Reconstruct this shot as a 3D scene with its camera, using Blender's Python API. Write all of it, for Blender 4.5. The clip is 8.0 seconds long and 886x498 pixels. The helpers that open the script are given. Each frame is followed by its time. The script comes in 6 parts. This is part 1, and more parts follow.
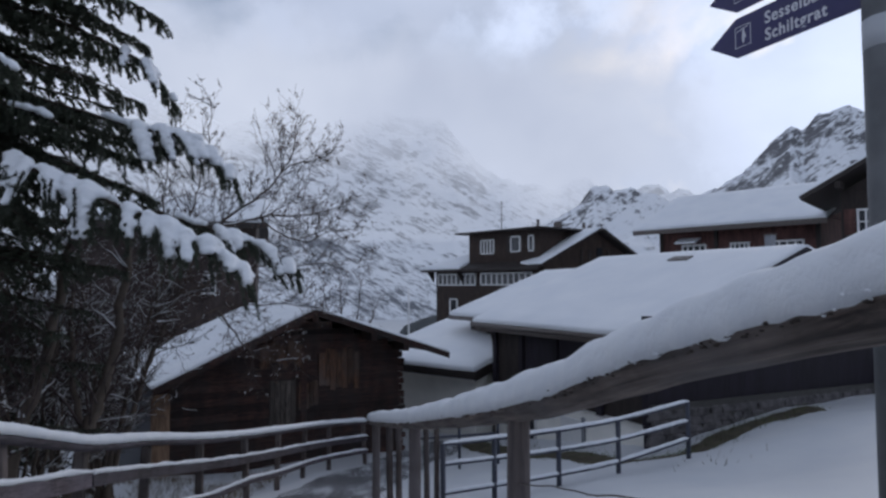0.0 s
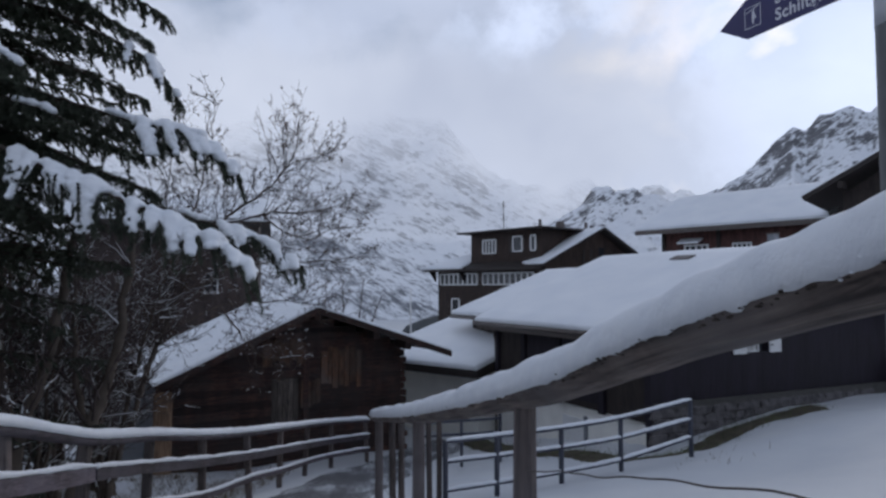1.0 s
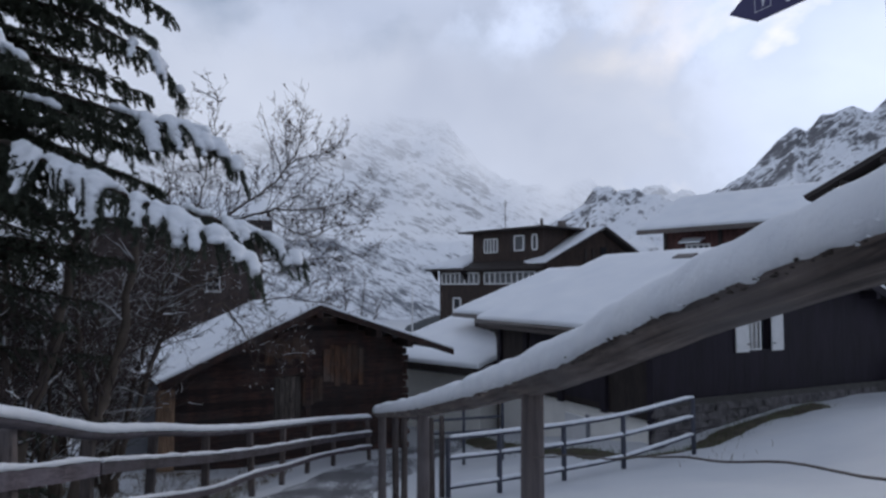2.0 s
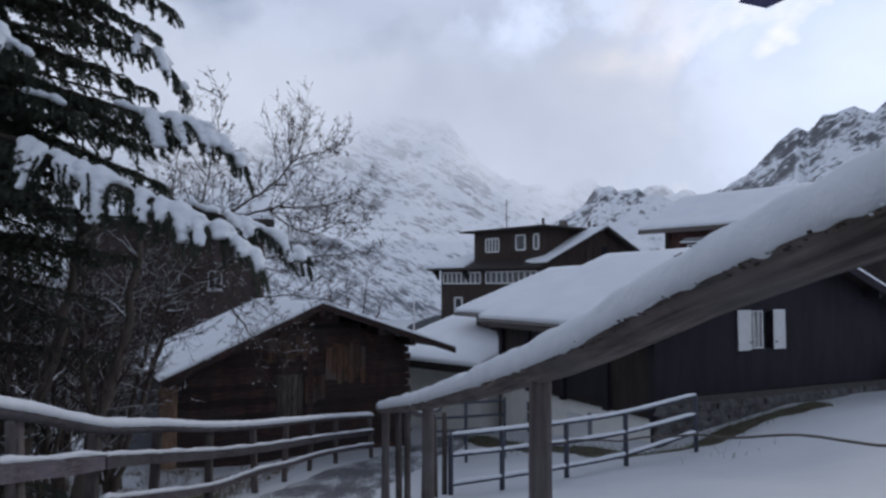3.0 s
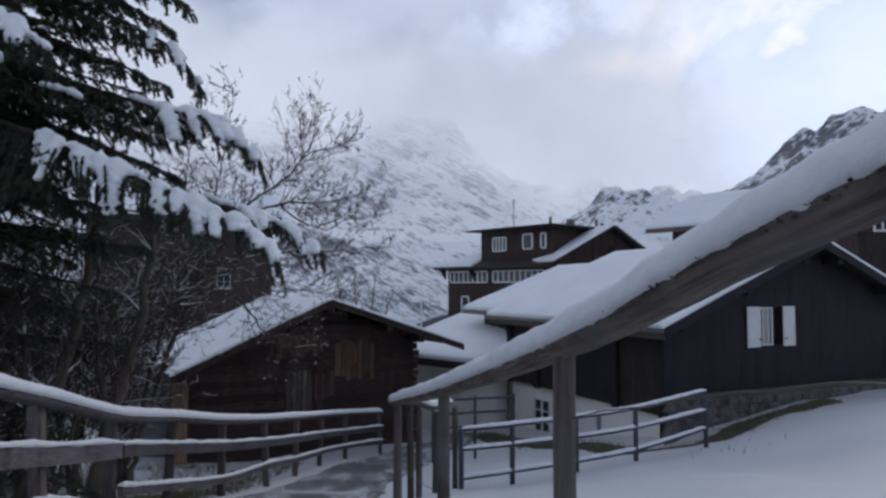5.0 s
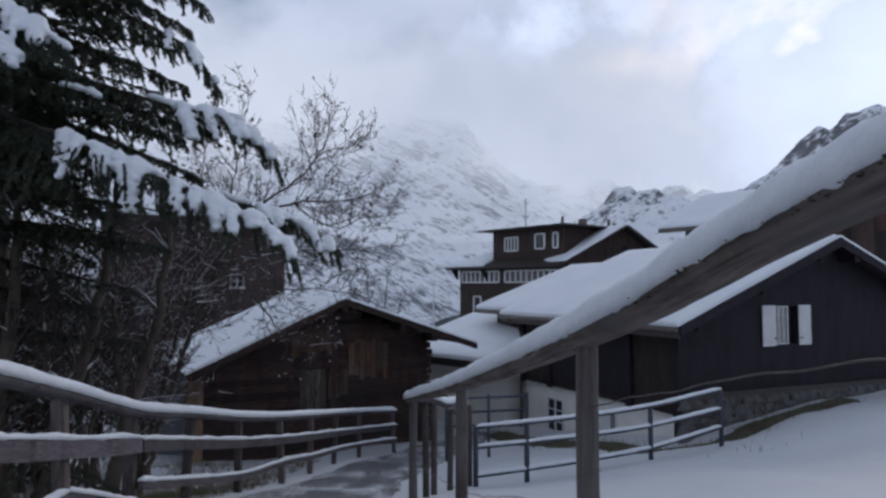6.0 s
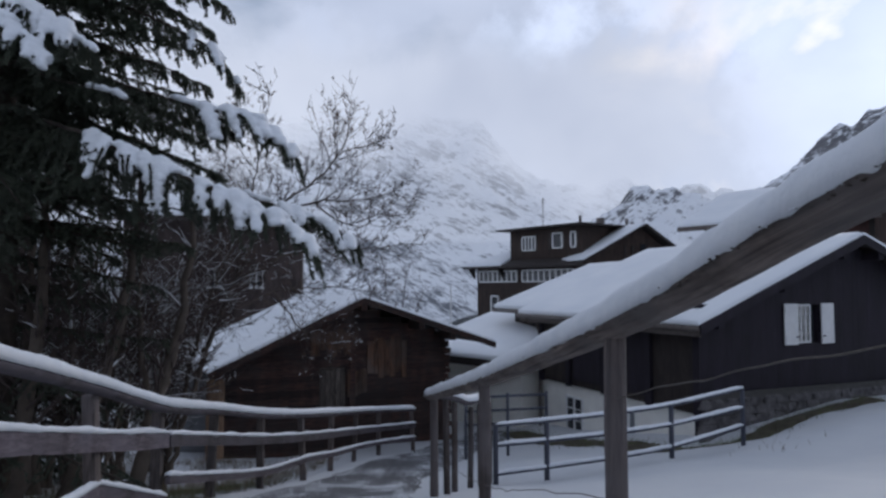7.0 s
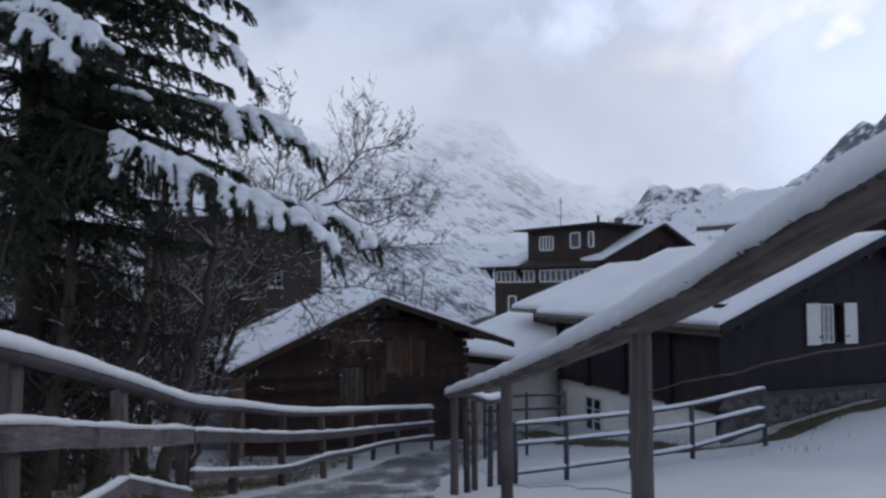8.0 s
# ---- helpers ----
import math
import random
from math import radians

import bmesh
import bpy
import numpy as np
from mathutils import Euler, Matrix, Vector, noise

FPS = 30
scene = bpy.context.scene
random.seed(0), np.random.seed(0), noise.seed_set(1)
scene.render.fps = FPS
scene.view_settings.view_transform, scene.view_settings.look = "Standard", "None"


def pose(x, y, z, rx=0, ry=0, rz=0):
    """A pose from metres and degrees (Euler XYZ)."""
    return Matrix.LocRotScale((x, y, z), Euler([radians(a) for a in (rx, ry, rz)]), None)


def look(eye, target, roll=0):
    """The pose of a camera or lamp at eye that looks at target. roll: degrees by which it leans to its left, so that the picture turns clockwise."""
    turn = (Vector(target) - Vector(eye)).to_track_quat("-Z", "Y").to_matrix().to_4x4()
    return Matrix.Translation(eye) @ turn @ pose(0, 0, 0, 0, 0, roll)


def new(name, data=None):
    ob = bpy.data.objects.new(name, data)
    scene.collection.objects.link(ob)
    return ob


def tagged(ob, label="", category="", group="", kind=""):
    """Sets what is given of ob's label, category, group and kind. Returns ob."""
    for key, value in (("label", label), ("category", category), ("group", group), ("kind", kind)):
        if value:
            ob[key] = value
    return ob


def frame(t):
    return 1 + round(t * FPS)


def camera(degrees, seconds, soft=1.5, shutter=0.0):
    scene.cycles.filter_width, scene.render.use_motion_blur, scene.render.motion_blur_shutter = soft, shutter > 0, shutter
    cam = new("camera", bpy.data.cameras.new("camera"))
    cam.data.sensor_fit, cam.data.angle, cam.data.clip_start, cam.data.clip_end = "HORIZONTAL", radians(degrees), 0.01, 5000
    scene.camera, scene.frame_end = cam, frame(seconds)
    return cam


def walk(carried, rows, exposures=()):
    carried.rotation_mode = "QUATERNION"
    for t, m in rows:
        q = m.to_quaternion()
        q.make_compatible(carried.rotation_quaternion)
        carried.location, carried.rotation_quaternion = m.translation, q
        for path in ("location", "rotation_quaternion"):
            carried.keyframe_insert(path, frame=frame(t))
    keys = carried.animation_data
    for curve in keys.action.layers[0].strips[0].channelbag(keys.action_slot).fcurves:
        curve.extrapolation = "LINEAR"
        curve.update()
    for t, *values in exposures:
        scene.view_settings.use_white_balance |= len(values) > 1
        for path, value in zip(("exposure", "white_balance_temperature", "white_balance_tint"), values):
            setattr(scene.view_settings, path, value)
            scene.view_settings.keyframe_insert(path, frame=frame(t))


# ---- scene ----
cam = camera(65.5, 8.0, soft=2.6)
PATH = [
    (0, (-0.006, -0.029, 1.701), (-0.006, 1.968, 1.808), -0.2),
    (0.5, (-0.016, -0.027, 1.677), (-0.018, 1.97, 1.785), -0.1),
    (1, (-0.024, -0.022, 1.65), (-0.029, 1.975, 1.758), -0.1),
    (1.5, (-0.036, -0.022, 1.624), (-0.043, 1.975, 1.732), -0.1),
    (3, (-0.077, -0.042, 1.556), (-0.089, 1.955, 1.664), 0.0),
    (3.5, (-0.094, -0.049, 1.532), (-0.108, 1.948, 1.64), 0.0),
    (4, (-0.11, -0.053, 1.511), (-0.126, 1.944, 1.619), 0.1),
    (5.5, (-0.174, -0.091, 1.446), (-0.217, 1.906, 1.555), -0.0),
    (6, (-0.197, -0.101, 1.426), (-0.259, 1.895, 1.536), -0.0),
    (6.5, (-0.222, -0.12, 1.409), (-0.307, 1.875, 1.519), -0.0),
    (7, (-0.243, -0.135, 1.396), (-0.353, 1.859, 1.506), -0.1),
    (7.5, (-0.265, -0.155, 1.385), (-0.4, 1.837, 1.496), -0.1),
    (8, (-0.279, -0.174, 1.379), (-0.438, 1.817, 1.49), -0.1),
]
walk(cam, [(t, look(e, a, r)) for t, e, a, r in PATH], [(0, 0.02, 6380, 13), (8, 0.08, 6380, 13)])

# ---- light ----
SUN_AZ, SUN_EL = radians(33), radians(19)
sun_dir = Vector((math.sin(SUN_AZ) * math.cos(SUN_EL), math.cos(SUN_AZ) * math.cos(SUN_EL), math.sin(SUN_EL)))
world = bpy.data.worlds.new("winter_sky")
scene.world = world
world.use_nodes = True
wn, wl = world.node_tree.nodes, world.node_tree.links
wn.clear()


def wnode(kind, **inputs):
    n = wn.new(kind)
    for k, v in inputs.items():
        n.inputs[k].default_value = v
    return n


sky = wn.new("ShaderNodeTexSky")
sky.sky_type, sky.sun_disc = "NISHITA", False
sky.sun_elevation, sky.sun_rotation = SUN_EL, SUN_AZ
sky_dim = wn.new("ShaderNodeVectorMath")
sky_dim.operation = "SCALE"
sky_dim.inputs["Scale"].default_value = 0.085
wl.new(sky.outputs[0], sky_dim.inputs[0])
tc = wn.new("ShaderNodeTexCoord")
stretch = wn.new("ShaderNodeMapping")
stretch.inputs["Scale"].default_value = (1.0, 1.0, 1.35)
stretch.inputs["Location"].default_value = (0.37, 0.2, 0.1)
wl.new(tc.outputs["Generated"], stretch.inputs[0])
puffs = wnode("ShaderNodeTexNoise", Scale=3.4, Detail=7.0, Roughness=0.5, Distortion=0.2)
veil = wnode("ShaderNodeTexNoise", Scale=1.7, Detail=4.0, Roughness=0.5)
for n in (puffs, veil):
    wl.new(stretch.outputs[0], n.inputs["Vector"])
cover = wn.new("ShaderNodeMapRange")
cover.inputs["From Min"].default_value, cover.inputs["From Max"].default_value = 0.32, 0.50
wl.new(puffs.outputs["Fac"], cover.inputs["Value"])
tone = wn.new("ShaderNodeValToRGB")
tone.color_ramp.elements[0].position, tone.color_ramp.elements[0].color = 0.36, (0.405, 0.475, 0.605, 1)
tone.color_ramp.elements[1].position, tone.color_ramp.elements[1].color = 0.64, (0.585, 0.66, 0.81, 1)
both_n = wn.new("ShaderNodeMath")
both_n.operation = "MULTIPLY_ADD"
both_n.inputs[1].default_value = 0.55
wl.new(puffs.outputs["Fac"], both_n.inputs[0])
half = wn.new("ShaderNodeMath")
half.operation = "MULTIPLY"
half.inputs[1].default_value = 0.45
wl.new(veil.outputs["Fac"], half.inputs[0])
wl.new(half.outputs[0], both_n.inputs[2])
wl.new(both_n.outputs[0], tone.inputs[0])
# cloud is brighter towards the hidden sun
toward = wn.new("ShaderNodeVectorMath")
toward.operation = "DOT_PRODUCT"
toward.inputs[1].default_value = sun_dir
wl.new(tc.outputs["Generated"], toward.inputs[0])
glow = wn.new("ShaderNodeMapRange")
glow.interpolation_type = "SMOOTHSTEP"
glow.inputs["From Min"].default_value, glow.inputs["From Max"].default_value = 0.90, 0.995
glow.inputs["To Min"].default_value, glow.inputs["To Max"].default_value = 1.0, 1.24
wl.new(toward.outputs["Value"], glow.inputs["Value"])
# sunlit heads of cloud over the valley: azimuth and height in degrees, width, lift
ragged = wnode("ShaderNodeTexNoise", Scale=7.0, Detail=8.0, Roughness=0.62)
wl.new(tc.outputs["Generated"], ragged.inputs["Vector"])
heads = None
for az, el, reach, gain in ((30.0, 14.0, 12.0, 0.26), (24.5, 19.5, 7.0, 0.22), (6.5, 20.5, 4.0, 0.34), (1.0, 20.0, 3.5, 0.28), (12.5, 22.5, 3.0, 0.34), (-15, 15.5, 7.0, 0.10)):
    a, e = radians(az), radians(el)
    near = wn.new("ShaderNodeVectorMath")
    near.operation = "DISTANCE"
    near.inputs[1].default_value = (math.sin(a) * math.cos(e), math.cos(a) * math.cos(e), math.sin(e))
    wl.new(tc.outputs["Generated"], near.inputs[0])
    edge = wn.new("ShaderNodeMath")
    edge.operation = "MULTIPLY_ADD"
    edge.inputs[1].default_value = 0.32
    wl.new(ragged.outputs["Fac"], edge.inputs[0])
    wl.new(near.outputs["Value"], edge.inputs[2])
    puff = wn.new("ShaderNodeMapRange")
    puff.interpolation_type = "SMOOTHSTEP"
    puff.inputs["From Min"].default_value, puff.inputs["From Max"].default_value = radians(reach) + 0.17, radians(reach) + 0.10
    puff.inputs["To Min"].default_value, puff.inputs["To Max"].default_value = 0.0, gain
    wl.new(edge.outputs[0], puff.inputs["Value"])
    if heads is None:
        heads = puff.outputs[0]
    else:
        join = wn.new("ShaderNodeMath")
        join.operation = "MAXIMUM"
        wl.new(heads, join.inputs[0])
        wl.new(puff.outputs[0], join.inputs[1])
        heads = join.outputs[0]
lift = wn.new("ShaderNodeMath")
lift.operation = "ADD"
wl.new(glow.outputs[0], lift.inputs[0])
wl.new(heads, lift.inputs[1])
# thicker, greyer cloud overhead
split = wn.new("ShaderNodeSeparateXYZ")
wl.new(tc.outputs["Generated"], split.inputs[0])
overhead = wn.new("ShaderNodeMapRange")
overhead.interpolation_type = "SMOOTHSTEP"
overhead.inputs["From Min"].default_value, overhead.inputs["From Max"].default_value = 0.34, 0.75
overhead.inputs["To Min"].default_value, overhead.inputs["To Max"].default_value = 1.0, 0.72
wl.new(split.outputs["Z"], overhead.inputs["Value"])
both = wn.new("ShaderNodeMath")
both.operation = "MULTIPLY"
wl.new(lift.outputs[0], both.inputs[0])
wl.new(overhead.outputs[0], both.inputs[1])
lit = wn.new("ShaderNodeVectorMath")
lit.operation = "SCALE"
wl.new(tone.outputs[0], lit.inputs[0])
wl.new(both.outputs[0], lit.inputs["Scale"])
over = wn.new("ShaderNodeMix")
over.data_type = "RGBA"
wl.new(cover.outputs[0], over.inputs[0])
wl.new(sky_dim.outputs[0], over.inputs[6])
wl.new(lit.outputs[0], over.inputs[7])
bg = wn.new("ShaderNodeBackground")
wl.new(over.outputs[2], bg.inputs[0])
wo = wn.new("ShaderNodeOutputWorld")
wl.new(bg.outputs[0], wo.inputs[0])

sun = new("sun", bpy.data.lights.new("sun", "SUN"))
sun.data.energy, sun.data.angle, sun.data.color = 0.5, radians(16), (1.0, 0.95, 0.88)
sun.matrix_world = look(sun_dir * 50, (0, 0, 0))

# ---- materials ----


def material(name, rough=0.8):
    m = bpy.data.materials.new(name)
    m.use_nodes = True
    n, l = m.node_tree.nodes, m.node_tree.links
    b = n["Principled BSDF"]
    b.inputs["Roughness"].default_value = rough
    return m, n, l, b


def coords(n, l, scale=(1, 1, 1), kind="Object"):
    t, mp = n.new("ShaderNodeTexCoord"), n.new("ShaderNodeMapping")
    mp.inputs["Scale"].default_value = scale
    l.new(t.outputs[kind], mp.inputs[0])
    return mp.outputs[0]


def noise_of(n, l, vec, scale, detail=5.0, rough=0.55, dist=0.0):
    t = n.new("ShaderNodeTexNoise")
    t.inputs["Scale"].default_value, t.inputs["Detail"].default_value = scale, detail
    t.inputs["Roughness"].default_value, t.inputs["Distortion"].default_value = rough, dist
    l.new(vec, t.inputs["Vector"])
    return t.outputs["Fac"]


def ramp(n, l, fac, stops):
    r = n.new("ShaderNodeValToRGB")
    e = r.color_ramp.elements
    while len(e) < len(stops):
        e.new(0.5)
    for k, (p, c) in zip(e, stops):
        k.position, k.color = p, (*c, 1)
    l.new(fac, r.inputs[0])
    return r.outputs[0]


def blend(n, l, fac, a, b, mode="MIX"):
    x = n.new("ShaderNodeMix")
    x.data_type, x.blend_type = "RGBA", mode
    for sock, v in ((x.inputs[0], fac), (x.inputs[6], a), (x.inputs[7], b)):
        if isinstance(v, (int, float)):
            sock.default_value = v
        elif isinstance(v, tuple):
            sock.default_value = (*v, 1)
        else:
            l.new(v, sock)
    return x.outputs[2]


def bump(n, l, b, height, strength=0.3, dist=0.02):
    u = n.new("ShaderNodeBump")
    u.inputs["Strength"].default_value, u.inputs["Distance"].default_value = strength, dist
    l.new(height, u.inputs["Height"])
    l.new(u.outputs[0], b.inputs["Normal"])


def snow_material(name, fine=55.0, coarse=2.2, dirt=0.0, strength=0.35, tone=1.0):
    m, n, l, b = material(name, 0.65)
    v = coords(n, l)
    big = noise_of(n, l, v, coarse, 4)
    small = noise_of(n, l, v, fine, 6, 0.65)
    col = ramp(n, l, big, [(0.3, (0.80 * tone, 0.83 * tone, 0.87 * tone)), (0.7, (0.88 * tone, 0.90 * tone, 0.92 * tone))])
    if dirt:
        col = blend(n, l, ramp(n, l, small, [(0.59, (0, 0, 0)), (0.69, (dirt, dirt, dirt))]), col, (0.16, 0.13, 0.10))
    l.new(col, b.inputs["Base Color"])
    b.inputs["Subsurface Weight"].default_value = 0.0
    add = n.new("ShaderNodeMath")
    add.operation = "MULTIPLY_ADD"
    add.inputs[1].default_value = 0.25
    l.new(small, add.inputs[0])
    l.new(big, add.inputs[2])
    bump(n, l, b, add.outputs[0], strength, 0.03)
    return m


def wood_material(name, dark, light, along=(1.2, 14, 14), rough=0.82, grey=None, vary=0.35, strength=0.4, turns=()):
    """Boards with grain along x of the local frame; each piece has its own tone."""
    m, n, l, b = material(name, rough)
    if turns:
        v = coords(n, l)
        for a, c in (((0, 0, turns[0]), (1, 1, 1)), ((turns[1], 0, 0), (1, 1, 1)), ((0, 0, 0), along)):
            mp = n.new("ShaderNodeMapping")
            mp.inputs["Rotation"].default_value = [radians(q) for q in a]
            mp.inputs["Scale"].default_value = c
            l.new(v, mp.inputs[0])
            v = mp.outputs[0]
    else:
        v = coords(n, l, along)
    info = n.new("ShaderNodeObjectInfo")
    off = n.new("ShaderNodeVectorMath")
    off.operation = "MULTIPLY_ADD"
    off.inputs[1].default_value = (9.0, 5.0, 7.0)
    l.new(info.outputs["Random"], off.inputs[0])
    l.new(v, off.inputs[2])
    grain = noise_of(n, l, off.outputs[0], 3.0, 7, 0.62, 0.6)
    stain = noise_of(n, l, coords(n, l), 1.7, 4, 0.6)
    col = ramp(n, l, grain, [(0.36, dark), (0.64, light)])
    weather = noise_of(n, l, coords(n, l, (2.6, 2.6, 0.55)), 1.5, 5, 0.62)
    col = blend(n, l, 1.0, col, ramp(n, l, weather, [(0.35, (0.5, 0.47, 0.45)), (0.65, (1.15, 1.12, 1.1))]), "MULTIPLY")
    if grey:
        col = blend(n, l, ramp(n, l, stain, [(0.42, (0, 0, 0)), (0.66, (0.8, 0.8, 0.8))]), col, grey)
    t = n.new("ShaderNodeMapRange")
    t.inputs["To Min"].default_value, t.inputs["To Max"].default_value = 1 - vary, 1 + vary
    l.new(info.outputs["Random"], t.inputs["Value"])
    sc = n.new("ShaderNodeVectorMath")
    sc.operation = "SCALE"
    l.new(col, sc.inputs[0])
    l.new(t.outputs[0], sc.inputs["Scale"])
    l.new(sc.outputs[0], b.inputs["Base Color"])
    bump(n, l, b, grain, strength, 0.012)
    return m


def plain_material(name, color, rough=0.6, spread=0.12, scale=6.0, metal=0.0, strength=0.15, fine=60.0):
    m, n, l, b = material(name, rough)
    v = coords(n, l)
    big = noise_of(n, l, v, scale, 5)
    lo, hi = tuple(c * (1 - spread) for c in color), tuple(min(1, c * (1 + spread)) for c in color)
    l.new(ramp(n, l, big, [(0.32, lo), (0.68, hi)]), b.inputs["Base Color"])
    b.inputs["Metallic"].default_value = metal
    bump(n, l, b, noise_of(n, l, v, fine, 4), strength, 0.006)
    return m


def slope_mix_material(name, snow_lo, snow_hi, rock_stops, rock_scale, bump_dist, dip=28.0):
    """Mountain: snow lies on gentler ground, rock shows where it is steep."""
    m, n, l, b = material(name, 0.85)
    v = coords(n, l)
    geo = n.new("ShaderNodeNewGeometry")
    sep = n.new("ShaderNodeSeparateXYZ")
    l.new(geo.outputs["Normal"], sep.inputs[0])
    # rock bands dip to one side
    turn = n.new("ShaderNodeMapping")
    turn.inputs["Rotation"].default_value = (0, radians(-dip), 0)
    l.new(v, turn.inputs[0])
    bands = []
    for flat in (3.0, 4.5):
        mp = n.new("ShaderNodeMapping")
        mp.inputs["Scale"].default_value = (0.8, 0.8, flat)
        l.new(turn.outputs[0], mp.inputs[0])
        bands.append(mp.outputs[0])
    rough_n = noise_of(n, l, bands[0], rock_scale, 9, 0.66, 0.4)
    fine_n = noise_of(n, l, bands[1], rock_scale * 3.6, 7, 0.7, 0.5)
    s = n.new("ShaderNodeMath")
    s.operation = "MULTIPLY_ADD"
    s.inputs[1].default_value = 1.25
    l.new(rough_n, s.inputs[0])
    l.new(sep.outputs["Z"], s.inputs[2])
    s2 = n.new("ShaderNodeMath")
    s2.operation = "MULTIPLY_ADD"
    s2.inputs[1].default_value = 1.3
    l.new(fine_n, s2.inputs[0])
    l.new(s.outputs[0], s2.inputs[2])
    fac = n.new("ShaderNodeMapRange")
    fac.inputs["From Min"].default_value, fac.inputs["From Max"].default_value = snow_lo, snow_hi
    l.new(s2.outputs[0], fac.inputs["Value"])
    rock = ramp(n, l, fine_n, rock_stops)
    l.new(blend(n, l, fac.outputs[0], rock, (0.86, 0.88, 0.91)), b.inputs["Base Color"])
    bump(n, l, b, rough_n, 0.6, bump_dist)
    return m


SNOW = snow_material("snow_fresh")
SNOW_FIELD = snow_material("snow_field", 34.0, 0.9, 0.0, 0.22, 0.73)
SNOW_RAIL = snow_material("snow_on_rail", 90.0, 9.0, 0.0, 0.5, 0.95)
SNOW_ROOF = snow_material("snow_on_roof", 16.0, 0.8, 0.0, 0.25)
SNOW_BARN = snow_material("snow_thin_on_roof", 15.0, 1.6, 0.5, 0.6)
GREY_WOOD = wood_material("weathered_rail_wood", (0.050, 0.041, 0.047), (0.140, 0.116, 0.132), (14, 0.9, 14), grey=(0.112, 0.098, 0.116), turns=(0.0, 12.0))
POST_WOOD = wood_material("weathered_post_wood", (0.038, 0.030, 0.028), (0.150, 0.122, 0.112), (16, 16, 1.3), grey=(0.115, 0.100, 0.102))
LOG_WOOD = wood_material("old_larch_log", (0.012, 0.0075, 0.007), (0.085, 0.038, 0.028), (1.1, 12, 12), grey=(0.034, 0.026, 0.024), vary=0.5)
BOARD_WOOD = wood_material("old_larch_board", (0.035, 0.02, 0.013), (0.15, 0.075, 0.042), (12, 12, 1.1), grey=(0.09, 0.07, 0.06), vary=0.45)
GREY_BOARD = wood_material("silvered_board", (0.05, 0.042, 0.037), (0.17, 0.145, 0.125), (12, 12, 1.1), vary=0.3)
PALE_BOARD = wood_material("pale_split_board", (0.17, 0.10, 0.065), (0.42, 0.28, 0.18), (12, 12, 1.1), vary=0.1)
BLACK_BOARD = wood_material("black_stained_board", (0.0115, 0.0076, 0.0150), (0.0165, 0.0110, 0.0215), (12, 12, 1.2), 0.75, vary=0.05, strength=0.15)
BROWN_BOARD = wood_material("brown_stained_board", (0.022, 0.016, 0.014), (0.046, 0.034, 0.029), (12, 12, 1.2), 0.75, vary=0.15, strength=0.2)
HOTEL_BOARD = wood_material("brown_shingle_board", (0.03, 0.019, 0.015), (0.06, 0.038, 0.029), (1.0, 1.0, 9), 0.8, vary=0.1, strength=0.3)
RED_BOARD = wood_material("red_brown_board", (0.085, 0.036, 0.032), (0.14, 0.062, 0.052), (1.0, 1.0, 9), 0.75, vary=0.1, strength=0.2)
FADED_BOARD = wood_material("faded_brown_board", (0.045, 0.034, 0.032), (0.105, 0.080, 0.074), (12, 12, 1.2), 0.85, vary=0.1, strength=0.2)
DARK_TRIM = plain_material("dark_eave_timber", (0.035, 0.027, 0.024), 0.7)
PLASTER = plain_material("white_plaster", (0.87, 0.85, 0.79), 0.9, 0.07, 1.5, strength=0.25)
GREY_PLASTER = plain_material("grey_plaster", (0.24, 0.25, 0.27), 0.9, 0.12, 1.2, strength=0.25)
WHITE_PAINT = plain_material("white_window_paint", (0.74, 0.74, 0.73), 0.5, 0.05)
GALVANISED = plain_material("galvanised_steel", (0.13, 0.135, 0.14), 0.6, 0.25, 9.0, 0.3, 0.2)
PIPE_PAINT = plain_material("dark_blue_grey_pipe_paint", (0.045, 0.05, 0.07), 0.5, 0.2, 12)
GUTTER = plain_material("weathered_gutter_metal", (0.13, 0.11, 0.10), 0.5, 0.15, 8, 0.5)
WIRE = plain_material("rusty_wire", (0.10, 0.085, 0.075), 0.6, 0.2, 30, 0.4)
STONE = plain_material("rubble_stone", (0.105, 0.097, 0.098), 0.9, 0.5, 5.0, strength=0.6, fine=25)
MORTAR = plain_material("lime_mortar", (0.09, 0.085, 0.08), 0.95, 0.15, 5.0, strength=0.5)
SIGN_BLUE = plain_material("violet_blue_sign_enamel", (0.030, 0.026, 0.11), 0.35, 0.05)
SIGN_WHITE = plain_material("white_sign_lettering", (0.72, 0.72, 0.76), 0.4, 0.02)
BARK = plain_material("spruce_bark", (0.05, 0.038, 0.03), 0.9, 0.4, 8, strength=0.8, fine=30)
TWIG = plain_material("bare_twig_bark", (0.078, 0.058, 0.054), 0.85, 0.3, 5)
TWIG_PALE = plain_material("bare_branch_bark", (0.10, 0.078, 0.062), 0.85, 0.3, 5)
DRY_LEAF = plain_material("withered_leaf", (0.11, 0.062, 0.035), 0.8, 0.4, 14)
NEEDLE = plain_material("spruce_needles", (0.050, 0.060, 0.040), 0.7, 0.45, 2.5)
SOIL = plain_material("frozen_earth", (0.075, 0.062, 0.042), 0.95, 0.4, 5, strength=0.8, fine=22)
RAIL_WOOD = wood_material("barky_half_log", (0.034, 0.025, 0.022), (0.24, 0.195, 0.17), (15, 0.7, 15), grey=(0.13, 0.115, 0.11), vary=0.05, strength=0.8, turns=(-10.6, 13.0))
DEAD_GRASS = plain_material("withered_grass", (0.13, 0.095, 0.055), 0.9, 0.4, 5)
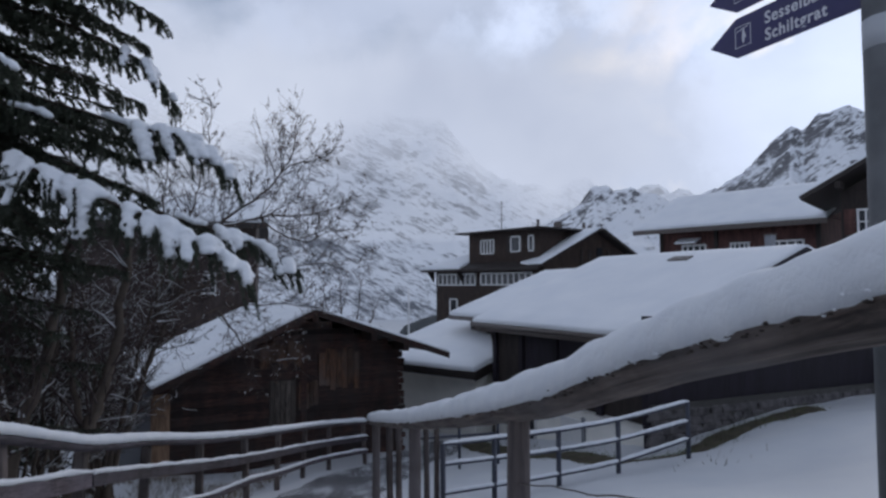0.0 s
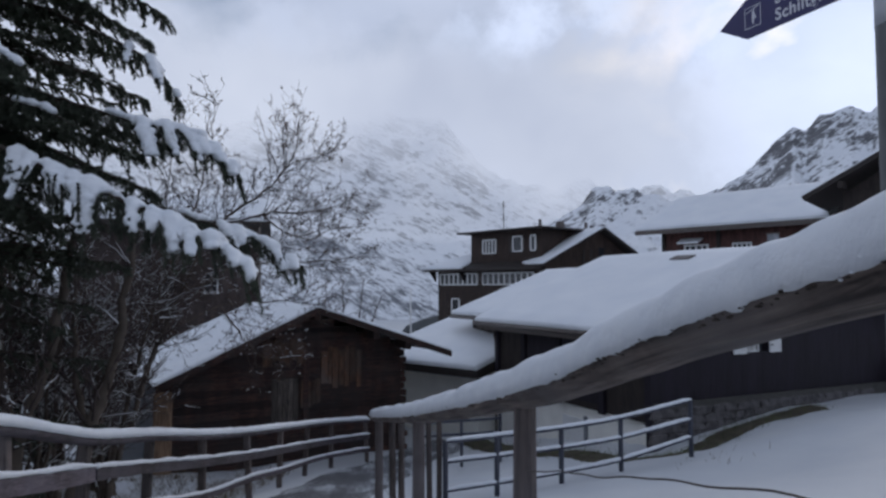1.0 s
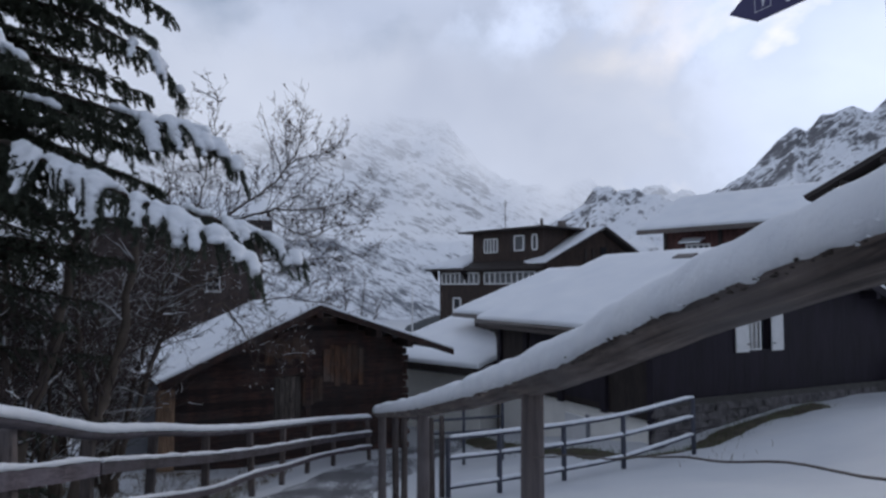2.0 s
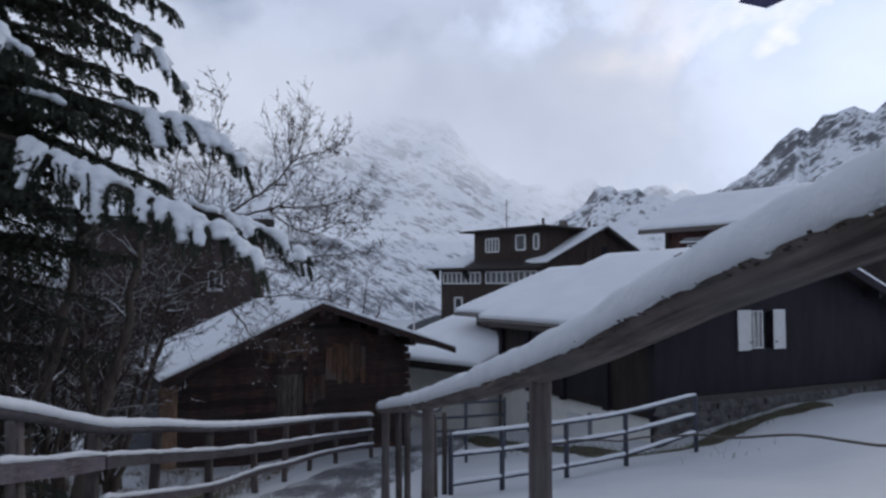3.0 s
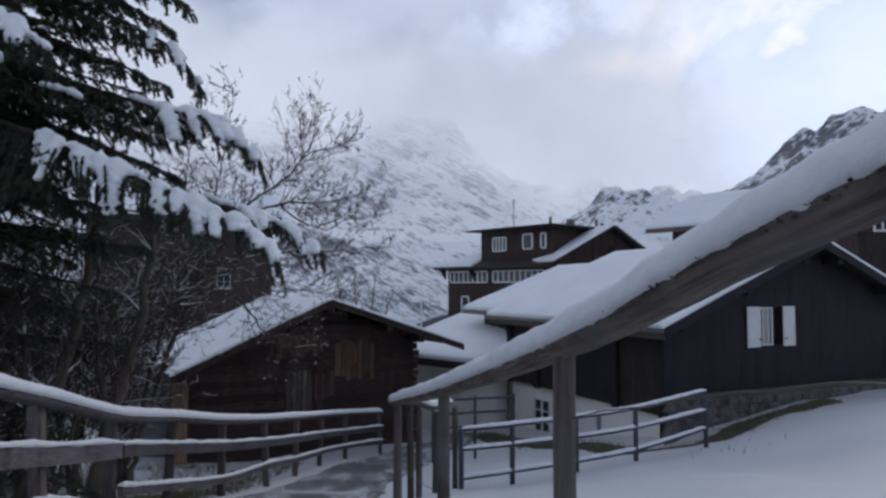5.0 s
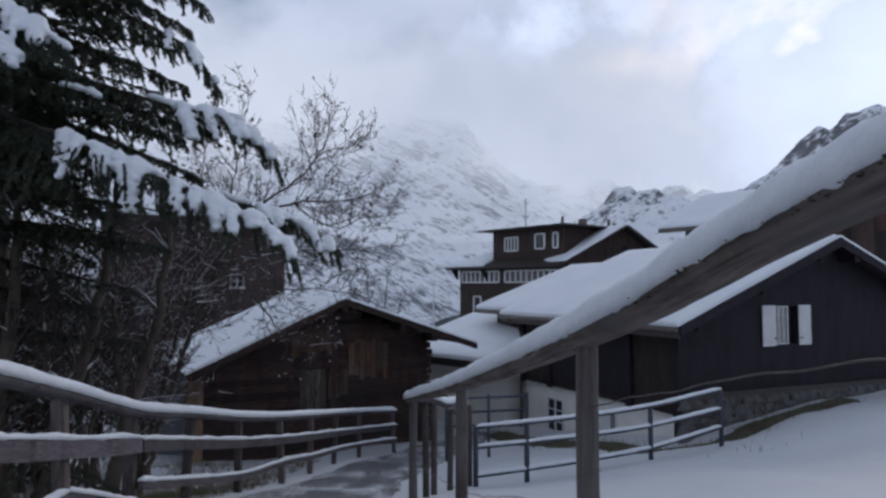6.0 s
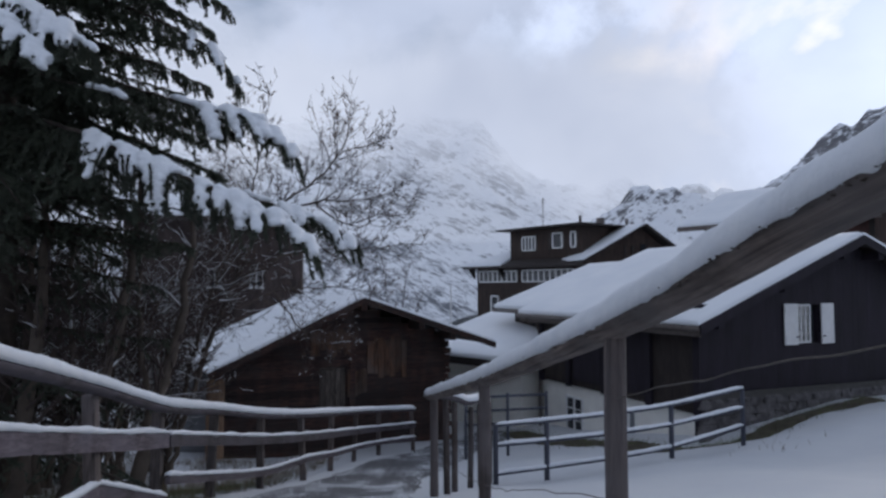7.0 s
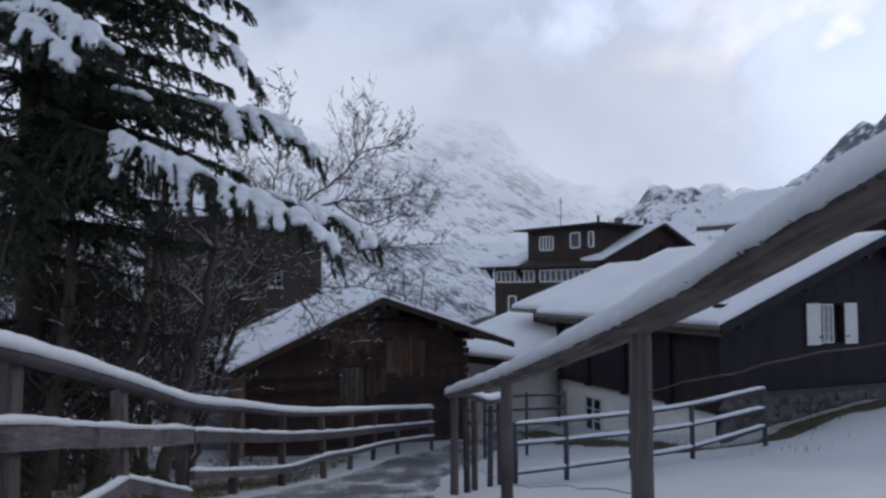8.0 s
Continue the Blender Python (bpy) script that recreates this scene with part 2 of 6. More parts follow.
GRASS = plain_material("frosted_grass", (0.10, 0.12, 0.05), 0.85, 0.4, 5)
MOUNTAIN = slope_mix_material("snowed_rock_face", 1.74, 1.98, [(0.35, (0.16, 0.17, 0.19)), (0.7, (0.30, 0.31, 0.33))], 0.012, 9.0)
CRAG = slope_mix_material("snowed_crag", 1.86, 2.06, [(0.35, (0.11, 0.11, 0.118)), (0.7, (0.24, 0.24, 0.25))], 0.020, 6.0, -35.0)
FOREST = plain_material("far_conifer_wood", (0.035, 0.042, 0.046), 0.9, 0.4, 0.2)


def glass_material():
    m, n, l, b = material("window_glass", 0.06)
    b.inputs["Base Color"].default_value = (0.03, 0.033, 0.038, 1)
    b.inputs["Specular IOR Level"].default_value = 0.6
    return m


GLASS = glass_material()
CLEAR = bpy.data.materials.new("clear_pane")
CLEAR.use_nodes = True
CLEAR.node_tree.nodes["Principled BSDF"].inputs["Transmission Weight"].default_value = 1.0
CLEAR.node_tree.nodes["Principled BSDF"].inputs["Roughness"].default_value = 0.02


def path_material():
    m, n, l, b = material("wet_path_with_snow_patches", 0.75)
    v = coords(n, l)
    grit = noise_of(n, l, v, 60.0, 6, 0.7)
    patch = noise_of(n, l, v, 24.0, 8, 0.72, 0.4)
    sweep = noise_of(n, l, coords(n, l, (1.6, 0.5, 1)), 1.1, 3)
    stone = ramp(n, l, grit, [(0.3, (0.055, 0.055, 0.060)), (0.75, (0.15, 0.15, 0.16))])
    s = n.new("ShaderNodeMath")
    s.operation = "MULTIPLY_ADD"
    s.inputs[1].default_value = 0.55
    l.new(sweep, s.inputs[0])
    l.new(patch, s.inputs[2])
    f = ramp(n, l, s.outputs[0], [(0.80, (0, 0, 0)), (0.86, (1, 1, 1))])
    l.new(blend(n, l, f, stone, (0.78, 0.81, 0.85)), b.inputs["Base Color"])
    bump(n, l, b, s.outputs[0], 0.6, 0.03)
    return m


PATH_SURFACE = path_material()

# ---- building helpers ----
FRAMES = {}


def thing(name, m, label, category, group="", kind=""):
    ob = new(name)
    ob.matrix_world = m
    FRAMES[ob.name] = m
    return tagged(ob, label, category, group, kind)


def part(name, bm, mat, parent, label="", smooth=False, world=False):
    """Links a bmesh as one mesh object under a thing or under a part, in the thing's frame."""
    if world:
        bm.transform(FRAMES[parent.name].inverted())
    me = bpy.data.meshes.new(name)
    bm.to_mesh(me)
    bm.free()
    me.materials.append(mat)
    if smooth:
        me.shade_smooth()
    ob = new(name, me)
    ob.parent = parent
    FRAMES[ob.name] = FRAMES[parent.name]
    if label:
        ob["label"] = label
    return ob


def box(bm, x0, x1, y0, y1, z0, z1, bev=0.0):
    r = bmesh.ops.create_cube(bm, size=1.0, matrix=Matrix.LocRotScale(((x0 + x1) / 2, (y0 + y1) / 2, (z0 + z1) / 2), None, (x1 - x0, y1 - y0, z1 - z0)))
    if bev:
        edges = list({e for v in r["verts"] for e in v.link_edges})
        bmesh.ops.bevel(bm, geom=edges, offset=bev, segments=1, affect="EDGES")
    return bm


def box_bm(*a, bev=0.0):
    return box(bmesh.new(), *a, bev=bev)


def prism(bm, pts, d):
    """A polygon of 3D points pushed along the vector d."""
    d = Vector(d)
    a = [bm.verts.new(p) for p in pts]
    b = [bm.verts.new(Vector(p) + d) for p in pts]
    k = len(pts)
    bm.faces.new(a)
    bm.faces.new(b[::-1])
    for i in range(k):
        bm.faces.new((a[i], b[i], b[(i + 1) % k], a[(i + 1) % k]))
    bmesh.ops.recalc_face_normals(bm, faces=bm.faces)
    return bm


def tube(bm, pts, radii, segs=8, wob=0.0, flat=1.0, seed=0):
    """A round or oval bar along points; flat squeezes its height, wob makes it uneven."""
    pts = [Vector(p) for p in pts]
    rings = []
    for i, p in enumerate(pts):
        d = (pts[min(i + 1, len(pts) - 1)] - pts[max(i - 1, 0)]).normalized()
        side = d.cross(Vector((0, 0, 1)))
        if side.length < 0.05:
            side = d.cross(Vector((0, 1, 0)))
        side.normalize()
        up = side.cross(d).normalized()
        r = radii[i] if isinstance(radii, (list, tuple)) else radii
        ring = []
        for k in range(segs):
            a = 2 * math.pi * k / segs
            q = 1 + wob * noise.noise(Vector((p.x * 4 + seed, p.y * 4 + k * 1.7, p.z * 4)))
            ring.append(bm.verts.new(p + (side * math.cos(a) + up * math.sin(a) * flat) * r * q))
        rings.append(ring)
    for a, b in zip(rings, rings[1:]):
        for k in range(segs):
            bm.faces.new((a[k], a[(k + 1) % segs], b[(k + 1) % segs], b[k]))
    bm.faces.new(rings[0][::-1])
    bm.faces.new(rings[-1])
    return bm


def along(pts, step):
    """Points at even steps along a line through pts, smoothly curved."""
    pts = [Vector(p) for p in pts]
    out = []
    for i in range(len(pts) - 1):
        p0, p1, p2, p3 = pts[max(i - 1, 0)], pts[i], pts[i + 1], pts[min(i + 2, len(pts) - 1)]
        k = max(1, round((p2 - p1).length / step))
        for j in range(k):
            t = j / k
            out.append(0.5 * ((2 * p1) + (p2 - p0) * t + (2 * p0 - 5 * p1 + 4 * p2 - p3) * t * t + (3 * p1 - p0 - 3 * p2 + p3) * t ** 3))
    return out + [pts[-1]]


def snow_ridge(bm, pts, width, height, seed=0, rough=0.25, segs=9, ends=0.3):
    """Snow lying along the top of a bar: a rounded, uneven cushion on the line through pts."""
    rings = []
    k = len(pts)
    for i, p in enumerate(pts):
        p = Vector(p)
        d = (Vector(pts[min(i + 1, k - 1)]) - Vector(pts[max(i - 1, 0)])).normalized()
        side = d.cross(Vector((0, 0, 1))).normalized()
        fall = min(1.0, ends + min(i, k - 1 - i) * 0.35)
        h = height * fall * (1 + rough * 1.3 * noise.noise(p * 2.1 + Vector((seed, 0, 0))) + rough * 0.8 * noise.noise(p * 9 + Vector((seed, 3, 0))))
        ring = []
        for j in range(segs + 1):
            a = math.pi * j / segs
            w = width / 2 * (1 + rough * 0.5 * noise.noise(p * 13 + Vector((seed, j * 2.0, 0))))
            dz = math.sin(a) ** 0.7 * h
            if j in (0, segs):
                dz = -0.012 - 0.016 * max(0, noise.noise(p * 17 + Vector((j, seed, 0))))
            ring.append(bm.verts.new(p + side * (math.cos(a) * w) + Vector((0, 0, dz))))
        rings.append(ring)
    for a, b in zip(rings, rings[1:]):
        for j in range(segs):
            bm.faces.new((a[j], b[j], b[j + 1], a[j + 1]))
        bm.faces.new((a[segs], b[segs], b[0], a[0]))
    bm.faces.new(rings[0])
    bm.faces.new(rings[-1][::-1])
    bmesh.ops.recalc_face_normals(bm, faces=bm.faces)
    return bm


def snow_slab(bm, p00, p10, p11, p01, thick, n, m, seed=0, edge=0.07, lump=0.12):
    """Snow on a roof plane: a cushion with rounded, slightly ragged edges. n, m: its divisions."""
    c = [Vector(p) for p in (p00, p10, p11, p01)]
    lu, lv = (c[1] - c[0]).length, (c[3] - c[0]).length
    up = (c[1] - c[0]).cross(c[3] - c[0]).normalized()
    if up.z < 0:
        up = -up

    def spot(a, b):
        return c[0] * (1 - a) * (1 - b) + c[1] * a * (1 - b) + c[2] * a * b + c[3] * (1 - a) * b

    def ticks(k, length):
        e = min(0.3, edge / length)
        return [0, e * 0.35] + [e + (1 - 2 * e) * i / k for i in range(k + 1)] + [1 - e * 0.35, 1]

    us, vs = ticks(n, lu), ticks(m, lv)
    top, low = {}, {}
    for i, a in enumerate(us):
        for j, b in enumerate(vs):
            d = min(a * lu, (1 - a) * lu, b * lv, (1 - b) * lv)
            f = math.sqrt(max(0.0, 1 - (1 - min(1, d / edge)) ** 2)) * 0.62 + 0.38
            p = spot(a, b)
            h = thick * f * (1 + lump * noise.noise(p * 0.9 + Vector((seed, 0, 0))) + lump * 0.5 * noise.noise(p * 4 + Vector((0, seed, 0))))
            if d < 1e-6:
                p = p + Vector((noise.noise(p * 3), noise.noise(p * 3 + Vector((5, 0, 0))), 0)) * 0.025
            top[i, j] = bm.verts.new(p + up * h)
            if i in (0, len(us) - 1) or j in (0, len(vs) - 1):
                low[i, j] = bm.verts.new(p + up * 0.003)
    I, J = len(us) - 1, len(vs) - 1
    for i in range(I):
        for j in range(J):
            bm.faces.new((top[i, j], top[i + 1, j], top[i + 1, j + 1], top[i, j + 1]))
    for i in range(I):
        bm.faces.new((low[i, 0], low[i + 1, 0], top[i + 1, 0], top[i, 0]))
        bm.faces.new((top[i, J], top[i + 1, J], low[i + 1, J], low[i, J]))
    for j in range(J):
        bm.faces.new((top[0, j], top[0, j + 1], low[0, j + 1], low[0, j]))
        bm.faces.new((low[I, j], low[I, j + 1], top[I, j + 1], top[I, j]))
    bmesh.ops.recalc_face_normals(bm, faces=bm.faces)
    return bm


def lerp(x, table):
    for (a, va), (b, vb) in zip(table, table[1:]):
        if x <= b:
            t = max(0.0, (x - a) / (b - a))
            return va + (vb - va) * t
    return table[-1][1]


def mesh_from_arrays(name, verts, faces, mat, parent, label="", smooth=False, kind=""):
    """faces: an array of equal-sided faces; verts in the world."""
    verts, faces = np.asarray(verts, dtype=np.float64), np.asarray(faces, dtype=np.int32)
    inv = np.array(FRAMES[parent.name].inverted())
    verts = verts @ inv[:3, :3].T + inv[:3, 3]
    me = bpy.data.meshes.new(name)
    k = faces.shape[1]
    me.vertices.add(len(verts))
    me.vertices.foreach_set("co", verts.astype(np.float32).ravel())
    me.loops.add(faces.size)
    me.loops.foreach_set("vertex_index", faces.ravel())
    me.polygons.add(len(faces))
    me.polygons.foreach_set("loop_start", np.arange(0, faces.size, k, dtype=np.int32))
    me.polygons.foreach_set("loop_total", np.full(len(faces), k, dtype=np.int32))
    me.update()
    me.validate()
    me.materials.append(mat)
    if smooth:
        me.shade_smooth()
    ob = new(name, me)
    ob.parent = parent
    FRAMES[ob.name] = FRAMES[parent.name]
    return tagged(ob, label, kind=kind)


class Bars:
    """Many thin tapered bars gathered into one mesh."""

    def __init__(self):
        self.v, self.f, self.n = [], [], 0

    def add(self, pts, r0, r1, segs=4):
        pts = np.asarray(pts, dtype=float)
        k = len(pts)
        d = np.gradient(pts, axis=0)
        d /= np.linalg.norm(d, axis=1)[:, None] + 1e-9
        ref = np.array([0.31, 0.2, 0.93]) if abs(d[0][2]) < 0.85 else np.array([0.9, 0.3, 0.1])
        s = np.cross(d, ref)
        s /= np.linalg.norm(s, axis=1)[:, None] + 1e-9
        u = np.cross(s, d)
        r = np.linspace(r0, r1, k)[:, None]
        a = 2 * np.pi * np.arange(segs) / segs
        ring = pts[:, None, :] + (s[:, None, :] * np.cos(a)[None, :, None] + u[:, None, :] * np.sin(a)[None, :, None]) * r[:, None, :]
        self.v.append(ring.reshape(-1, 3))
        i, j = np.meshgrid(np.arange(k - 1), np.arange(segs), indexing="ij")
        a0 = self.n + i * segs + j
        b0 = self.n + i * segs + (j + 1) % segs
        self.f.append(np.stack([a0, b0, b0 + segs, a0 + segs], -1).reshape(-1, 4))
        self.n += k * segs

    def build(self, name, mat, parent, label="", kind=""):
        return mesh_from_arrays(name, np.concatenate(self.v), np.concatenate(self.f), mat, parent, label, True, kind)


def bez(p0, p1, p2, k):
    t = np.linspace(0, 1, k)[:, None]
    return (1 - t) ** 2 * np.asarray(p0) + 2 * t * (1 - t) * np.asarray(p1) + t * t * np.asarray(p2)


def unit_ball(div):
    bm = bmesh.new()
    bmesh.ops.create_icosphere(bm, subdivisions=div, radius=1.0)
    v = np.array([x.co for x in bm.verts])
    f = np.array([[q.index for q in x.verts] for x in bm.faces])
    bm.free()
    return v, f


BALL, GRAIN = unit_ball(2), unit_ball(1)


class Lumps:
    """Lumps of snow that run into one another, gathered into one mesh."""

    def __init__(self, rng, ball=BALL):
        self.v, self.f, self.n, self.rng, self.ball = [], [], 0, rng, ball

    def add(self, p, r, flat=0.7):
        b, f = self.ball
        ph = self.rng.uniform(0, 6.28, (3, 3))
        w = 1 + 0.13 * np.sin(b @ (ph * 1.1) * 1.6 + ph[0]).sum(1) / 1.5 + 0.04 * np.sin(b @ (ph * 3.1) + ph[1]).sum(1)
        s = np.array([1 + self.rng.uniform(-0.15, 0.35), 1 + self.rng.uniform(-0.15, 0.25), flat])
        q = b * w[:, None] * s * r
        q[:, 2] = np.where(q[:, 2] < 0, q[:, 2] * 0.55, q[:, 2])
        self.v.append(q + np.asarray(p))
        self.f.append(f + self.n)
        self.n += len(b)

    def build(self, name, mat, parent, label=""):
        return mesh_from_arrays(name, np.concatenate(self.v), np.concatenate(self.f), mat, parent, label, True, "stuff")


# ---- ground ----
FALL = [(-5000, 30), (-60, 4.0), (-6, 0.75), (-2, 0.5), (0, 0.36), (2.6, 0.08), (5.15, -0.45), (8.6, -1.22), (9.8, -1.50), (11.5, -1.86),
        (13.2, -2.13), (17, -2.68), (21, -3.05), (30, -3.5), (60, -5), (140, -14), (400, -60), (5000, -120)]


def ground_height(x, y):
    z = sum(lerp(y + o, FALL) for o in (-0.7, 0, 0.7)) / 3
    d = x + 0.6
    if d > 0:
        dd = min(d, 9.0)
        z += (0.0095 * dd * dd + 0.07 * dd + 0.06 * max(0, min(d, 30) - 9.0)) * min(1.0, max(0.12, (y - 2) / 10.5))
    elif x < -3.6:
        e = min(-3.6 - x, 30)
        z += -0.14 * min(e, 1.5) + 0.05 * max(0, e - 1.5)
    z -= 0.2 * math.exp(-(((x - 4.7) / 1.3) ** 2 + ((y - 14.6) / 0.95) ** 2))
    near = math.exp(-((x / 25) ** 2 + ((y - 10) / 25) ** 2))
    off_path = 1.0 if x < -3.6 or x > -0.5 else 0.25
    return z + near * off_path * (0.10 * noise.noise(Vector((x * 0.5, y * 0.5, 1))) + 0.03 * noise.noise(Vector((x * 2.3, y * 2.3, 4))))


def spaced(lo, hi, fine, a, b):
    """Ticks: even steps between a and b, growing outside them."""
    out, p, s = [], a, fine
    while p < b:
        out.append(p)
        p += fine
    while p < hi:
        out.append(p)
        s *= 1.35
        p += s
    out.append(hi)
    p, s = a, fine
    while p > lo:
        s *= 1.35
        p -= s
        out.insert(0, max(p, lo))
    return out


def build_ground():
    xs, ys = spaced(-4500, 4500, 0.22, -9, 11), spaced(-4500, 4500, 0.22, -2, 22)
    verts = [(x, y, ground_height(x, y)) for x in xs for y in ys]
    k = len(ys)
    faces = [(i * k + j, (i + 1) * k + j, (i + 1) * k + j + 1, i * k + j + 1) for i in range(len(xs) - 1) for j in range(k - 1)]
    me = bpy.data.meshes.new("ground")
    me.from_pydata(verts, [], faces)
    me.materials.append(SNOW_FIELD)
    me.shade_smooth()
    tagged(new("ground", me), "smooth snow-covered hillside sloping down to the village", "ground", kind="structure")
    # the trodden path
    verts, faces, rows, cols = [], [], 160, 14
    for i in range(rows + 1):
        y = -14 + 35 * i / rows
        left = lerp(y, [(-14, -2.0), (-3, -2.3), (4.9, -2.85), (9.8, -3.1), (14.9, -2.65), (17.8, -1.7), (21, -0.4)])
        right = lerp(y, [(-14, 2.6), (-3, 0.9), (2.6, 0.05), (8.6, -1.05), (12, -1.2), (17, -0.3), (21, 1.0)])
        left += -0.12 + 0.12 * noise.noise(Vector((0, y * 1.3, 0)))
        right += 0.12 * noise.noise(Vector((7, y * 1.3, 0)))
        for j in range(cols + 1):
            x = left + (right - left) * j / cols
            lift = 0.028 if 0 < j < cols else -0.03
            verts.append((x, y, ground_height(x, y) + lift))
    for i in range(rows):
        for j in range(cols):
            a = i * (cols + 1) + j
            faces.append((a, a + 1, a + cols + 2, a + cols + 1))
    me = bpy.data.meshes.new("path")
    me.from_pydata(verts, [], faces)
    me.materials.append(PATH_SURFACE)
    me.shade_smooth()
    tagged(new("path", me), "wet grey footpath with patches of trodden snow", "path", kind="structure")


build_ground()


# ---- mountains ----
def ridged(p, octaves=6):
    s, a, f = 0.0, 0.5, 1.0
    for _ in range(octaves):
        s += a * (1 - abs(noise.noise(p * f)))
        a, f = a * 0.5, f * 2.05
    return s


def build_mountain(name, mat, label, az0, az1, r0, r1, crest, foot, cols, rows, rough, seed, curve=1.0, jag=0.0, octaves=6):
    """A mountain side seen across the valley. crest: rise of its top in metres per metre of distance, by azimuth in degrees."""
    verts, faces = [], []
    spur_at = 1 / 130
    for i in range(cols + 1):
        az = radians(az0 + (az1 - az0) * i / cols)
        top = lerp(math.degrees(az), crest) * r1
        for j in range(rows + 1):
            f = j / rows
            r = r0 + (r1 - r0) * f
            if f > 0.86:
                g = 1.0 - ((f - 0.86) / 0.14) * 0.25
            else:
                g = (f / 0.86) ** curve
            x, y = r * math.sin(az), r * math.cos(az)
            p = Vector((x, y, g * 300)) * (1 / 420) + Vector((seed, 0, 0))
            n = (ridged(p, octaves) - 0.62) * rough * (0.25 + 0.75 * math.sin(min(1, g) * math.pi * 0.8))
            step = 0.35 * rough * noise.noise(Vector((x / 160, y / 160, seed))) * g
            spur = jag * r1 * (ridged(Vector((x, y, seed * 90)) * spur_at, 7) - 0.72) * max(0.0, g - 0.4) / 0.6
            verts.append((x, y, foot + (top - foot) * g + n + step + spur))
    for i in range(cols):
        for j in range(rows):
            a = i * (rows + 1) + j
            faces.append((a, a + rows + 1, a + rows + 2, a + 1))
    me = bpy.data.meshes.new(name)
    me.from_pydata(verts, [], faces)
    me.materials.append(mat)
    me.shade_smooth()
    return tagged(new(name, me), label, "mountain", kind="structure")


build_mountain("mountain_wall", MOUNTAIN, "huge snow-covered rock wall rising into the cloud", -48, 36, 1560, 2600,
               [(-48, 0.225), (-30, 0.225), (-14, 0.225), (-6, 0.22), (-1, 0.212), (1, 0.192), (3, 0.160), (5, 0.139), (8, 0.122), (12, 0.110), (18, 0.10), (23, 0.095), (36, 0.095)],
               -95, 400, 190, 300, 3.1, 0.9, 0.02, 8)
build_mountain("mountain_crag", CRAG, "rocky snow-dusted summit with steep crags", 6, 62, 600, 1500,
               [(6, 0.03), (9, 0.070), (11, 0.088), (12.5, 0.104), (14, 0.098), (17, 0.098), (20, 0.096), (21.3, 0.10), (23.3, 0.118), (25.3, 0.148), (27, 0.176), (27.8, 0.168), (29, 0.188), (30.8, 0.195), (32, 0.186), (34, 0.205), (40, 0.27), (62, 0.33)],
               -80, 420, 190, 95, 9.7, 0.8, 0.055, 9)
# out of view: added behind the camera, its crest limits the low sky light
build_mountain("mountain_behind", CRAG, "unseen slope added behind the camera to cut low sky light", 62, 312, 60, 1200,
               [(62, 0.33), (100, 0.30), (180, 0.30), (260, 0.28), (312, 0.22)], 2, 260, 90, 60, 4.4, 0.9)
build_mountain("wooded_ridge", FOREST, "dark wooded spur across the village", -4.6, 3.0, 105, 170,
               [(-4.6, -0.075), (-3.2, -0.045), (-1.6, -0.035), (3.0, -0.02)], -16, 60, 20, 5, 2.2, 0.9)

# ---- buildings ----


def frame_at(x, y, ang, z=0.0):
    return pose(x, y, z, 0, 0, ang)


def window_unit(parent, x0, x1, z0, z1, y, cols=2, rows=3, bar=0.05, depth=0.06, name="window", glass=None):
    """A window in a wall of the local x-z plane; its face looks along -y."""
    bm = bmesh.new()
    for a in (x0, x1 - bar):
        box(bm, a, a + bar, y - depth, y, z0, z1)
    for a in (z0, z1 - bar):
        box(bm, x0 + bar, x1 - bar, y - depth, y, a, a + bar)
    w = part(name, bm, WHITE_PAINT, parent, "white-painted window frame")
    part("pane", box_bm(x0 + bar * 0.5, x1 - bar * 0.5, y - depth * 0.55, y - depth * 0.4, z0 + bar * 0.5, z1 - bar * 0.5), glass or GLASS, w)
    k = bar * 0.45
    for i in range(1, cols):
        c = x0 + (x1 - x0) * i / cols
        part("glazing_bar", box_bm(c - k, c + k, y - depth * 0.8, y - depth * 0.56, z0 + bar, z1 - bar), WHITE_PAINT, w)
    for i in range(1, rows):
        c = z0 + (z1 - z0) * i / rows
        part("glazing_bar", box_bm(x0 + bar, x1 - bar, y - depth * 0.82, y - depth * 0.57, c - k * 0.7, c + k * 0.7), WHITE_PAINT, w)
    return w


def wall_with_holes(bm, x0, x1, y0, y1, z0, z1, holes):
    """A wall of blocks round rectangular openings (hx0, hx1, hz0, hz1), in order along x."""
    p = x0
    for a, b, c, d in holes:
        box(bm, p, a, y0, y1, z0, z1)
        box(bm, a, b, y0, y1, z0, c)
        box(bm, a, b, y0, y1, d, z1)
        p = b
    box(bm, p, x1, y0, y1, z0, z1)
    return bm


def roof_plane(parent, e0, e1, r1, r0, thick, snow, seed, mat=None, snow_mat=None, label="", n=14, m=10, inset=0.0):
    """One roof slope. e0, e1: its eave; r1, r0: its ridge."""
    e0, e1, r0, r1 = map(Vector, (e0, e1, r0, r1))
    up = (e1 - e0).cross(r0 - e0).normalized()
    if up.z < 0:
        up = -up
    bm = prism(bmesh.new(), [e0, e1, r1, r0], up * thick)
    r = part("roof", bm, mat or DARK_TRIM, parent, label)
    lift = up * (thick + 0.002)
    part("snow_cover", snow_slab(bmesh.new(), e0 + lift, e1 + lift, r1 + lift, r0 + lift, snow, n, m, seed), snow_mat or SNOW_ROOF, r, "smooth white snow", smooth=True)
    return r


